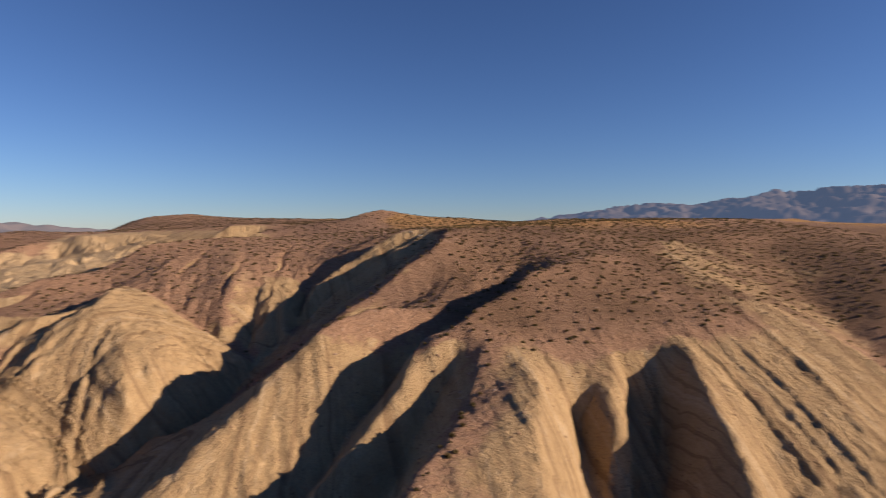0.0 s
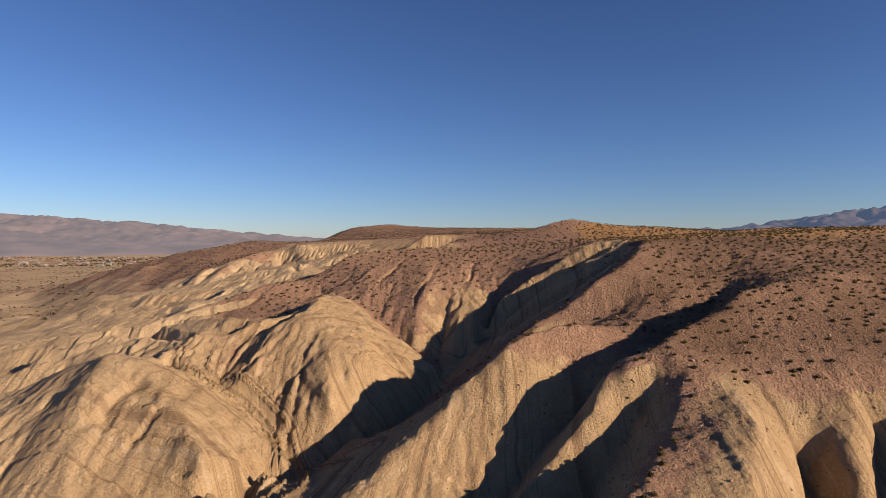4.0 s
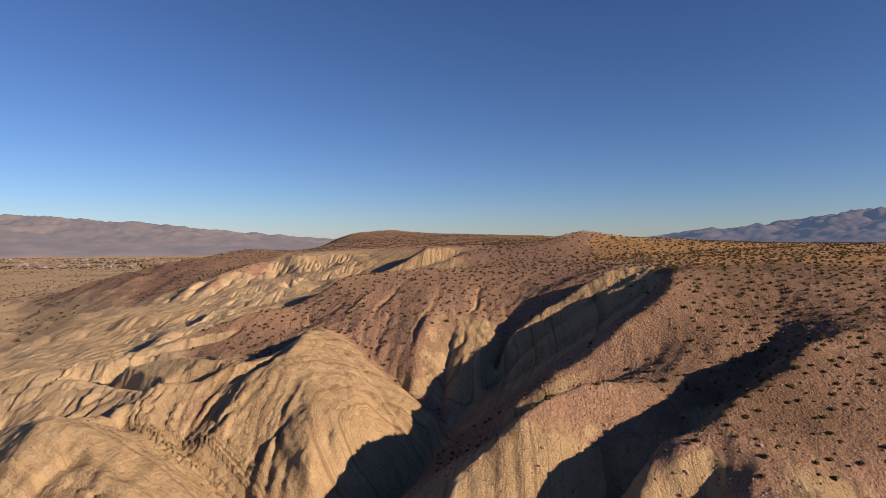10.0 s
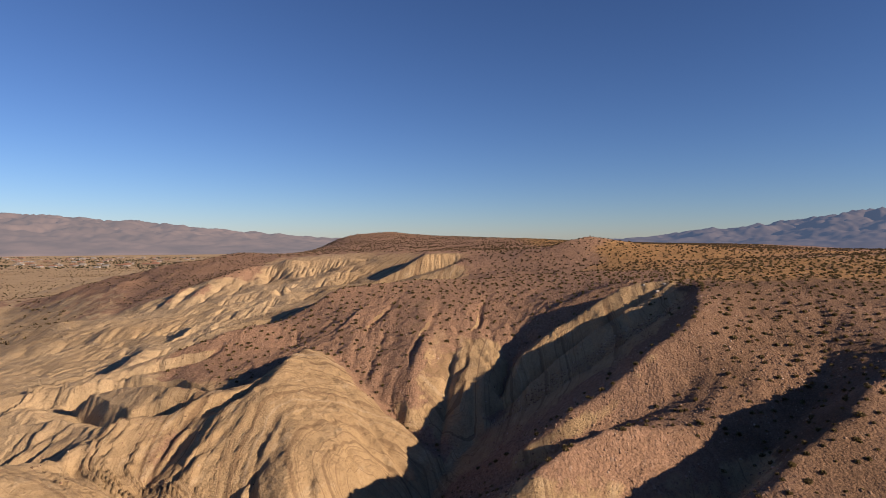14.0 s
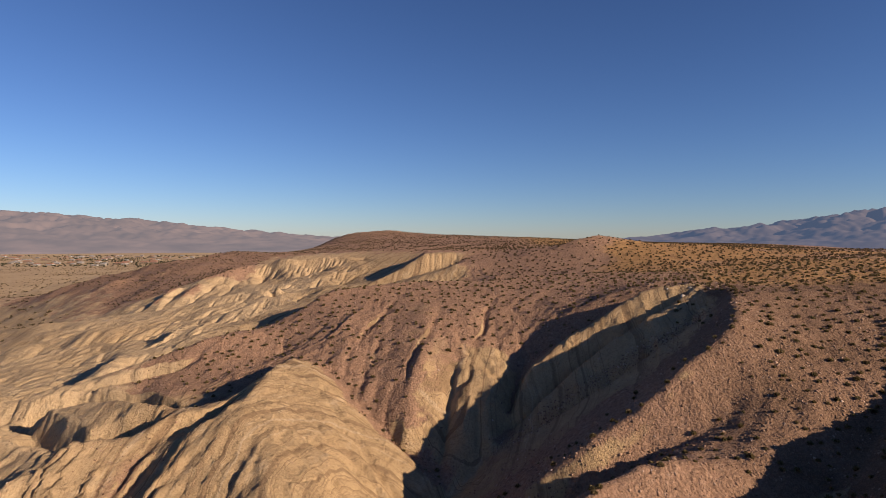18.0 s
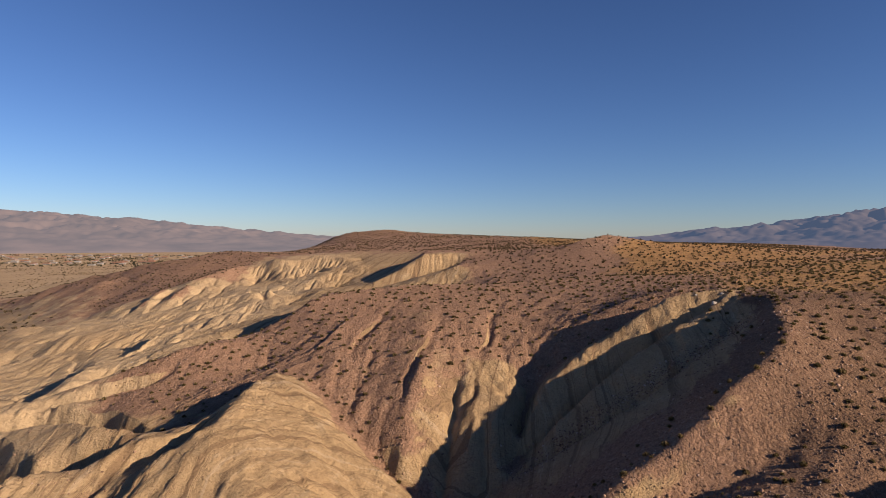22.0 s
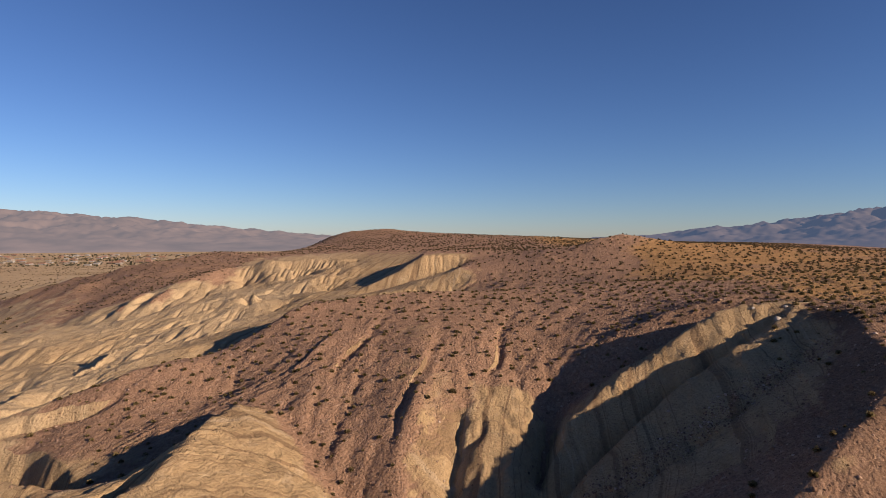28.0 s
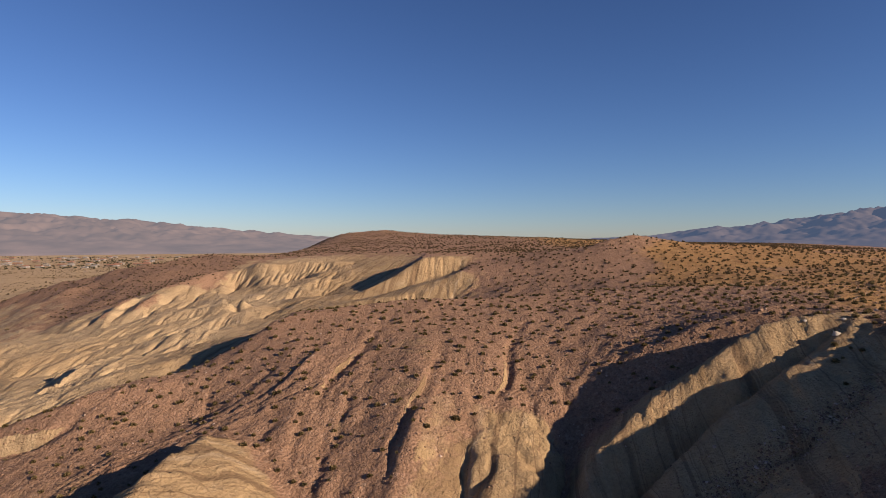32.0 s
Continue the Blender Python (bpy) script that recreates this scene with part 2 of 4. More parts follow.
line(0.9, (-92, 350, -9), (-126, 378, -7.5), (-146, 362, -12), (-190, 380, -19), (-230, 390, -28), (-280, 410, -42))
line(0.9, (-98, 318, -13), (-110, 292, -18))
line(0.1, (-110, 292, -18), (-120, 276, -26.5), (-128, 268, -31))
line(0.85, (-116, 330, -16.5), (-128, 300, -23.6), (-152, 300, -31))
line(0.2, (-88, 310, -20), (-86, 290, -21), (-76, 262, -21.5), (-62, 236, -21.5), (-54, 222, -23))
line(0.0, (-86, 325, -10.5), (-79, 318, -9.4), (-70, 322, -9.2), (-58, 328, -9.8), (-50, 345, -9.8))
line(0.0, (-84, 303, -19), (-72, 298, -18.5), (-60, 305, -17))
line(0.1, (-72, 285, -20.5), (-60, 288, -15.8), (-50, 300, -13.5), (-42, 318, -11))
line(0.1, (-25.6, 246, -15.8), (-16, 251, -11), (-8, 255, -6), (2, 259, -5.4))
line(0.8, (-8, 255, -6), (-7.5, 268, -5), (-7, 282, -4.4), (0, 305, -4.6))
line(0.2, (-25.6, 246, -15.8), (-25, 262, -16), (-24, 282, -14.6), (-16, 311, -9.5))
line(0.1, (-27.5, 240, -19), (-15, 244.5, -15.6), (-4, 249, -12), (4, 252, -9.5))
line(0.1, (-45, 264, -20), (-39, 279, -17), (-32, 295, -13.8), (-20, 316, -9))
line(0.1, (-52, 272, -18), (-46, 285, -15), (-38, 300, -12.5))
line(0.0, (-38, 222, -18.8), (-28, 221, -17), (-13, 221, -14.8), (2, 224, -13.2))
line(0.1, (-11, 227, -14.2), (0, 231, -10.8), (5, 233, -9))
line(0.5, (-11, 238, -13.6), (-2, 244, -12.2))
line(0.8, (5, 233, -9), (7, 242, -8.4), (9, 252, -8))
line(0.3, (-42, 215, -20.8), (-30, 213, -21.2), (-15, 215, -18.8), (4, 218, -15.4))
# gullied face of the far brown hill
line(0.1, (-113, 290, -19.6), (-116, 276, -25.4), (-118, 262, -30))
line(0.1, (-104, 292, -19), (-104, 278, -23.6), (-104, 262, -28))
line(0.1, (-122, 292, -22), (-126, 276, -27.6), (-130, 262, -32))
line(0.8, (-109, 284, -19.4), (-110, 270, -23.6))
line(0.7, (-119, 284, -21), (-122, 268, -26.6))
# down to the valley
line(0.1, (-160, 170, -45), (-190, 230, -46), (-230, 320, -48), (-290, 400, -49))
line(0.2, (-290, 20, -60), (-290, 200, -58), (-290, 330, -54))
line(0.3, (-290, 480, -46), (-230, 480, -33), (-170, 470, -19), (-130, 500, -13), (-112, 560, -14))
line(0.4, (-90, -30, -60), (0, -30, -56), (60, -30, -46), (140, -30, -40), (290, -30, -36))
line(1.0, (290, 44, -24), (290, 110, -10), (290, 400, -9))

def lattice(seed):
    """Smooth noise from -1 to 1 over the plane, as a function of arrays."""
    table = np.random.RandomState(seed).rand(256, 256) * 2 - 1

    def value(x, y):
        i, j = np.floor(x).astype(int), np.floor(y).astype(int)
        u, v = x - i, y - j
        u, v = u * u * u * (u * (u * 6 - 15) + 10), v * v * v * (v * (v * 6 - 15) + 10)
        a, b = table[j % 256, i % 256], table[j % 256, (i + 1) % 256]
        c, d = table[(j + 1) % 256, i % 256], table[(j + 1) % 256, (i + 1) % 256]
        return (a + (b - a) * u) * (1 - v) + (c + (d - c) * u) * v
    return value


NOISES = [lattice(k) for k in range(8)]


def fractal(x, y, size, octaves=4, seed=0, gain=0.5):
    total, weight, amount = 0.0, 1.0, 0.0
    for k in range(octaves):
        total = total + weight * NOISES[(seed + k) % 8](x / size + 17.3 * k + seed * 3.1, y / size - 9.7 * k)
        amount, weight, size = amount + weight, weight * gain, size / 2
    return total / amount


def sample(grid, x0, y0, step, x, y):
    """Values of a grid between its points."""
    u = np.clip((x - x0) / step, 0, grid.shape[1] - 1.001)
    v = np.clip((y - y0) / step, 0, grid.shape[0] - 1.001)
    i, j = u.astype(int), v.astype(int)
    u, v = u - i, v - j
    return (grid[j, i] * (1 - u) + grid[j, i + 1] * u) * (1 - v) + (grid[j + 1, i] * (1 - u) + grid[j + 1, i + 1] * u) * v


def stretch(x0, y0, nx, ny, step, start, rounds, which):
    """A skin stretched over the lines: heights (which 0) or cover (which 1)."""
    skin = start.copy()
    fixed, weight = np.zeros((ny, nx)), np.zeros((ny, nx))
    for cover, points in LINES:
        for (ax, ay, az), (bx, by, bz) in zip(points, points[1:]):
            n = max(2, int(math.hypot(bx - ax, by - ay) / step * 2) + 1)
            s = np.linspace(0, 1, n)
            i = np.round((ax + (bx - ax) * s - x0) / step).astype(int)
            j = np.round((ay + (by - ay) * s - y0) / step).astype(int)
            ok = (i >= 0) & (i < nx) & (j >= 0) & (j < ny)
            value = az + (bz - az) * s if which == 0 else cover + 0 * s
            np.add.at(fixed, (j[ok], i[ok]), value[ok])
            np.add.at(weight, (j[ok], i[ok]), 1)
    held = weight > 0
    skin[held] = fixed[held] / weight[held]
    yy, xx = np.mgrid[0:ny, 0:nx]
    turns = [((xx + yy) % 2 == k) & ~held for k in (0, 1)]
    for _ in range(rounds):
        for turn in turns:
            p = np.pad(skin, 1, mode="edge")
            mean = (p[:-2, 1:-1] + p[2:, 1:-1] + p[1:-1, :-2] + p[1:-1, 2:]) / 4
            skin = np.where(turn, skin + 1.7 * (mean - skin), skin)
    return skin


def land(which):
    """Coarse to fine: the whole land in 3 m steps, and the near part in 1 m steps."""
    x0, y0, wide, deep = -300.0, -60.0, 600.0, 660.0
    grid, step = np.full((int(deep / 24) + 1, int(wide / 24) + 1), -25.0 if which == 0 else 0.5), 24.0
    for step, rounds in ((24.0, 60), (12.0, 60), (6.0, 70), (3.0, 80)):
        nx, ny = int(wide / step) + 1, int(deep / step) + 1
        xs, ys = np.meshgrid(x0 + step * np.arange(nx), y0 + step * np.arange(ny))
        start = sample(grid, x0, y0, last, xs, ys) if step < 24 else grid
        grid = stretch(x0, y0, nx, ny, step, start, rounds, which)
        last = step
    nx, ny = 248, 345
    xs, ys = np.meshgrid(-151.0 + np.arange(nx), 2.0 + np.arange(ny))
    near = stretch(-151.0, 2.0, nx, ny, 1.0, sample(grid, x0, y0, 3.0, xs, ys), 90, which)
    edge = np.minimum(np.minimum(xs + 151, 96 - xs), np.minimum(ys - 2, 346 - ys)).clip(0, 12) / 12
    near = near * edge + sample(grid, x0, y0, 3.0, xs, ys) * (1 - edge)
    return grid, near


FAR_H, NEAR_H = land(0)
FAR_C, NEAR_C = land(1)


def both(far, near, x, y):
    inside = (x > -150) & (x < 95) & (y > 3) & (y < 345)
    return np.where(inside, sample(near, -151.0, 2.0, 1.0, x, y), sample(far, -300.0, -60.0, 3.0, x, y))


def outer(x, y):
    """The valley floor and the far back of the plateau, past the modelled hills."""
    plain_z = -62 - 3 * np.clip((np.hypot(x, y) - 600) / 2500, 0, 1)
    east = -10 - np.clip((np.hypot(x, y) - 400) / 12, 0, 70)
    return np.where(x < 0, plain_z * 1.0, np.maximum(east, plain_z))


def height(x, y):
    inner = both(FAR_H, NEAR_H, x, y)
    out = np.maximum(np.maximum(-x - 285, x - 280), np.maximum(y - 575, -y - 40)) / 160
    k = np.clip(out, 0, 1)
    k = k * k * (3 - 2 * k)
    return inner * (1 - k) + outer(x, y) * k


FX, FY = np.meshgrid(np.arange(-150.5, 95.1, 0.5), np.arange(2.5, 345.1, 0.5))


def blur(grid, times):
    for _ in range(times):
        p = np.pad(grid, 1, mode="edge")
        grid = 0.4 * grid + 0.15 * (p[:-2, 1:-1] + p[2:, 1:-1] + p[1:-1, :-2] + p[1:-1, 2:])
    return grid


def carve():
    """Rain channels on the near slopes: water runs down the steepest way and cuts in; rills follow the fall of the slope."""
    ny, nx = FX.shape
    base = blur(sample(NEAR_H, -151.0, 2.0, 1.0, FX, FY), 3)
    clay = 1 - np.clip(sample(NEAR_C, -151.0, 2.0, 1.0, FX, FY), 0, 1)
    base = base + 0.5 * fractal(FX, FY, 13.0, 4, 2) + 0.12 * fractal(FX, FY, 2.2, 2, 5)
    west = np.clip((-FX - 42) / 25, 0, 1) * clay
    west = np.maximum(west, np.clip((FY - 205) / 30, 0, 1) * np.clip((-30 - FX) / 15, 0, 1) * np.clip(clay * 1.3, 0, 1))
    bend = 6 * fractal(FX, FY, 40.0, 2, 1)
    saw = (FX + 0.2 * FY + 11 * fractal(FX, FY, 55.0, 2, 6)) / 18
    saw = saw - np.floor(saw)
    saw = np.where(saw < 0.3, saw / 0.3, (1 - saw) / 0.7)
    base = base + west * np.clip(0.45 + 1.6 * fractal(FX, FY, 34.0, 2, 5), 0, 1) * (1.2 - 0.4 * np.clip((FY - 180) / 60, 0, 1)) * saw
    base = base + west * (2.4 * np.abs(fractal(FX + 0.35 * FY + bend, FY - bend, 25.0, 4, 4, 0.4)) - 1.2)
    cut = np.zeros_like(base)
    calm = (1 - 0.65 * np.clip((FX - 2) / 10, 0, 1) * np.clip((82 - FY) / 10, 0, 1)) * (1 - 0.55 * np.clip((-30 - FX) / 8, 0, 1) * np.clip((84 - FY) / 8, 0, 1))
    for _ in range(2):
        hh = base + cut
        order = np.argsort(-hh.ravel())
        drop, target = np.zeros((ny, nx)), np.zeros((ny, nx), int)
        for dy in (-1, 0, 1):
            for dx in (-1, 0, 1):
                if dx or dy:
                    fall = (hh - np.roll(np.roll(hh, -dy, 0), -dx, 1)) / math.hypot(dx, dy) / 0.5
                    fall[0, :] = fall[-1, :] = 0
                    fall[:, 0] = fall[:, -1] = 0
                    yy, xx = np.nonzero(fall > drop)
                    drop[yy, xx] = fall[yy, xx]
                    target[yy, xx] = (yy + dy) * nx + xx + dx
        water, to, falls = [1.0] * hh.size, target.ravel().tolist(), drop.ravel().tolist()
        for k in order.tolist():
            if falls[k] > 0:
                water[to[k]] += water[k]
        water = np.array(water).reshape(ny, nx)
        steep = np.clip((blur(drop, 6) - 0.2 + 0.14 * west) / (0.5 - 0.22 * west), 0.04, 1)
        cut = cut - steep * np.clip(np.log2(water) - 1.5 - 0.6 * west, 0, 7) ** 1.3 * 0.085 * (0.35 + 0.65 * clay) * (1 + 0.5 * west) * calm
        cut = blur(cut, 1)
    # rills: grain drawn out along the fall line
    gy, gx = np.gradient(blur(base, 8), 0.5)
    fast = np.hypot(gx, gy) + 1e-6
    grain, rill = np.random.RandomState(5).rand(ny, nx) - 0.5, np.zeros((ny, nx))
    for sign in (1, -1):
        px, py = FX.copy(), FY.copy()
        for k in range(14):
            rill += sample(grain, -150.5, 2.5, 0.5, px, py)
            ux, uy = sample(gx / fast, -150.5, 2.5, 0.5, px, py), sample(gy / fast, -150.5, 2.5, 0.5, px, py)
            px, py = px + sign * 0.45 * ux, py + sign * 0.45 * uy
    rill = rill / rill.std()
    steep = np.clip((fast - 0.25) / 0.6, 0.0, 1)
    return base + cut + 0.11 * rill * steep * (0.35 + 0.65 * clay) * (1 - 0.8 * west) * (0.3 + 0.7 * calm) * (1 - 0.5 * np.clip((FX - 8) / 8, 0, 1))


FINE = carve()


def axis(lo, hi, step, low_end, high_end, grow, near_span, grow_far):
    mid = list(np.arange(lo, hi, step))
    for sign, end in ((1, high_end), (-1, low_end)):
        p, s = (mid[-1], step) if sign > 0 else (mid[0], step)
        while p * sign < end * sign:
            s *= grow if abs(p - (hi if sign > 0 else lo)) < near_span else grow_far
            p += sign * s
            mid = mid + [p] if sign > 0 else [p] + mid
    return np.array(mid)


XS = axis(-90, 78, 0.33, -4900, 4900, 1.022, 230, 1.09)
YS = axis(30, 165, 0.33, -1500, 4900, 1.009, 430, 1.09)

# ravines: depth, width, then the lip on the side of the sun; the floor falls away to the right of the line
RAVINES = [
    (3.8, 6.5, ((-45, 105.6), (-53, 111), (-56, 113.6), (-65.6, 116.4), (-73, 113.5), (-84, 116))),
    (3.8, 6.5, ((-41, 96.8), (-47, 96.4), (-50.5, 93.6), (-56, 95.6), (-65, 102.5), (-83, 116))),
    (1.7, 3.0, ((-46, 129.6), (-51.6, 126.6), (-57.4, 125.6), (-62.5, 124.7), (-68, 122.5))),
    (1.8, 3.0, ((-53, 146), (-55, 139), (-60, 134.5), (-66, 130.5))),
    (1.9, 3.4, ((-26.5, 105), (-29, 101.8), (-31.8, 98.3), (-36.3, 96), (-41, 93.5))),
    (0.8, 1.5, ((-34, 97.5), (-37.2, 94.6), (-38.2, 89.4), (-39, 85))),
    (0.8, 1.7, ((-28.7, 97.5), (-31, 90.6), (-34.7, 84.8), (-37, 80))),
    (0.7, 1.6, ((-20.6, 88), (-24.8, 83.8), (-27.4, 80.5), (-29, 76))),
    (0.75, 1.5, ((1.5, 147), (-0.6, 139), (-2.2, 131), (-5, 122), (-5.4, 114))),
    (0.8, 1.4, ((-9, 153), (-11, 147), (-14.6, 137), (-15.2, 128))),
    (0.8, 1.4, ((13, 152), (9.6, 143), (8.9, 136), (6.4, 128))),
    (1.2, 2.2, ((-46, 72), (-48.5, 66), (-50, 60))),
    (3.2, 3.4, ((46.4, 48.4), (47.2, 46), (45.5, 43), (44.6, 39), (40, 32), (36, 24))),
    (2.4, 2.8, ((57, 51), (56.6, 46.5), (52.6, 41), (51, 36), (45, 29))),
    (0.8, 1.4, ((-40, 68), (-43, 62.5), (-44.5, 57))),
]


def beds(x, y, z):
    """A coordinate across the beds: curved round the far dome, turned across the near one, nearly straight elsewhere."""
    far_dome = np.clip(1.5 - np.hypot((x + 23) / 20, (y - 97) / 26), 0, 0.5) * 2
    near_dome = np.clip(1.5 - np.hypot((x + 44) / 17, (y - 62) / 16), 0, 0.5) * 2
    straight = -(0.955 * x - 0.295 * y + 0.25 * (z + 30))
    wave = 3.0 * fractal(x, y, 38.0, 3, 4) + 0.9 * fractal(x, y, 7.0, 4, 6, 0.6)
    s = straight + far_dome * (np.hypot(x + 10, y - 88) - straight)
    return s + near_dome * (62.3 + 0.25 * (x + 44) + 0.95 * (y - 62) - s) + wave


BED_RISE = np.random.RandomState(21).rand(512) ** 2.2


def ledges(s, spread):
    """Each bed rises slowly and ends in a small scarp that looks away from the sun."""
    w = s / spread + 0.9 * fractal(s, 0 * s + 2.9, 7.0, 2, 5)
    k = np.floor(w)
    return BED_RISE[k.astype(int) % 512] * (w - k)


def ravines(x, y):
    """How deep the ravines are cut."""
    deep = np.zeros_like(x)
    for depth, wide, lip in RAVINES:
        lip = np.array(lip, float)
        box = (x > lip[:, 0].min() - 9) & (x < lip[:, 0].max() + 9) & (y > lip[:, 1].min() - 9) & (y < lip[:, 1].max() + 9)
        if not box.any():
            continue
        px, py = x[box], y[box]
        px, py = px + 0.9 * fractal(px, py, 4.0, 4, 1), py + 0.9 * fractal(px, py, 4.0, 4, 6)
        steps = np.hypot(*np.diff(lip, axis=0).T)
        total, before = steps.sum(), 0.0
        best, side, along = np.full(px.shape, 1e9), np.zeros(px.shape), np.zeros(px.shape)
        for (ax, ay), (bx, by), step in zip(lip, lip[1:], steps):
            dx, dy = (bx - ax) / step, (by - ay) / step
            u = np.clip((px - ax) * dx + (py - ay) * dy, 0, step)
            far = np.hypot(px - ax - u * dx, py - ay - u * dy)
            nearer = far < best
            best = np.where(nearer, far, best)
            side = np.where(nearer, np.sign((px - ax) * dy - (py - ay) * dx) * far, side)
            along = np.where(nearer, before + u, along)
            before += step
        ends = np.clip(along / (min(3.5, 0.3 * total) if depth > 1 else 0.5 * total), 0, 1) * np.clip((total - along) / (0.3 * total), 0, 1)
        across = np.where(side < wide, np.clip(side / wide, 0, 1) ** 0.8, np.clip(1 - (side - wide) / (0.35 * wide), 0, 1))
        deep[box] = np.maximum(deep[box], depth * ends * across)
    return deep


def detailed(x, y):
    """Height with the relief that rain and weather made."""
    z = height(x, y)
    inside = (x > -150) & (x < 95) & (y > 3) & (y < 345)
    far = np.hypot(x, y)
    soft = np.clip((700 - far) / 300, 0.06, 1)
    z = z + soft * (0.5 * fractal(x, y, 13.0, 4, 2) + 0.9 * (0.35 - np.abs(fractal(x, y, 22.0, 4, 6))) * np.clip((y - 300) / 60, 0, 1))
    edge = np.minimum(np.minimum(x + 149, 94 - x), np.minimum(y - 4, 344 - y)).clip(0, 10) / 10
    z = z * (1 - edge) + sample(FINE, -150.5, 2.5, 0.5, x, y) * edge
    wild = np.clip((-x - 140) / 20, 0, 1) * np.clip((z + 56) / 10, 0, 1) * np.clip((430 - y) / 60, 0, 1)
    z = z + wild * (5.0 * np.abs(fractal(x + 0.35 * y, y, 27.0, 4, 4, 0.45)) - 1.2)
    z = z - ravines(x, y)
    # crisp weathering: bed edges and cracks in the clay, lumps on the stony ground
    clay = 1 - np.clip(both(FAR_C, NEAR_C, x, y), 0, 1)
    s = beds(x, y, z)
    crack = np.abs(fractal(x, y, 4.2, 3, 6, 0.6))
    near = np.clip((240 - far) / 80, 0, 1)
    where = np.clip(0.6 + 1.9 * fractal(x, y, 15.0, 2, 3), 0.1, 1)
    shaded_flank = 0.3 + 0.7 * np.clip((-14 - x) / 8, 0, 1)
    z = z + near * clay * shaded_flank * where * (1.9 * ledges(s, 3.3) + 0.6 * ledges(s + 60, 1.3))
    z = z - near * clay * (0.14 * np.clip(1 - crack / 0.05, 0, 1) + 0.4 * np.abs(fractal(x, y, 5.0, 5, 1, 0.65)) + 0.34 * np.abs(fractal(x, y, 2.3, 3, 5, 0.65)))
    z = z + near * (1 - clay) * 0.11 * fractal(x, y, 1.5, 3, 5, 0.7)
    return z + soft * 0.09 * fractal(x, y, 1.3, 2, 3)


GX, GY = np.meshgrid(XS, YS)
GZ = detailed(GX, GY)


def sheet(name, gx, gy, gz):
    ny, nx = gx.shape
    me = bpy.data.meshes.new(name)
    me.vertices.add(nx * ny)
    me.vertices.foreach_set("co", np.stack([gx, gy, gz], -1).astype(np.float32).ravel())
    k = (np.arange(ny - 1)[:, None] * nx + np.arange(nx - 1)[None]).ravel()
    quads = np.stack([k, k + 1, k + 1 + nx, k + nx], -1).astype(np.int32)
    me.loops.add(quads.size)
    me.loops.foreach_set("vertex_index", quads.ravel())
    me.polygons.add(len(quads))
    me.polygons.foreach_set("loop_start", np.arange(0, quads.size, 4, dtype=np.int32))
    me.update()
    me.validate()
    me.polygons.foreach_set("use_smooth", np.ones(len(me.polygons), dtype=bool))
    return me


ground_mesh = sheet("ground", GX, GY, GZ)
ground = tagged(new("ground", ground_mesh), "eroded desert badlands of pale clay and brown stony slopes", "ground", kind="structure")
cover = np.clip(both(FAR_C, NEAR_C, GX, GY), 0, 1.3)
slope = np.hypot(*np.gradient(GZ, YS, XS))
attribute = ground_mesh.attributes.new("cover", "FLOAT", "POINT")
attribute.data.foreach_set("value", cover.astype(np.float32).ravel())

sand = np.clip((GX - 35) / 25, 0, 1) * np.clip((GY - 108) / 25, 0, 1) * np.clip(0.62 + 1.3 * fractal(GX, GY, 45.0, 3, 3), 0, 1)
out_west = np.clip((-GX - 290) / 120, 0, 1) * np.clip((-35 - GZ) / 10, 0, 1)
sand = sand * (1 - np.exp(-((GX - 52) / 16) ** 2 - ((GY - 247) / 12) ** 2))
sand = np.maximum(sand, 0.26 * out_west)
layers = beds(GX, GY, GZ)
attribute = ground_mesh.attributes.new("layers", "FLOAT", "POINT")
attribute.data.foreach_set("value", layers.astype(np.float32).ravel())
top_dark = np.clip((GX - 27) / 12, 0, 1) * np.clip((GY - 52) / 8, 0, 1) * np.clip((140 - GY) / 25, 0, 1) * np.clip(0.8 + 0.9 * fractal(GX, GY, 12.0, 3, 7), 0, 1)
attribute = ground_mesh.attributes.new("top_dark", "FLOAT", "POINT")
attribute.data.foreach_set("value", top_dark.astype(np.float32).ravel())
# naturally paler western clay, plus extra lightness painted in for missing sunlight
pale_sunlit = np.clip((-GX - 42) / 18, 0, 1) * np.clip(0.7 + 0.8 * fractal(GX, GY, 30.0, 3, 2), 0, 1)
attribute = ground_mesh.attributes.new("pale_sunlit", "FLOAT", "POINT")
attribute.data.foreach_set("value", pale_sunlit.astype(np.float32).ravel())
attribute = ground_mesh.attributes.new("sand", "FLOAT", "POINT")
attribute.data.foreach_set("value", sand.astype(np.float32).ravel())
attribute = ground_mesh.attributes.new("steep", "FLOAT", "POINT")
attribute.data.foreach_set("value", np.clip(slope, 0, 3).astype(np.float32).ravel())


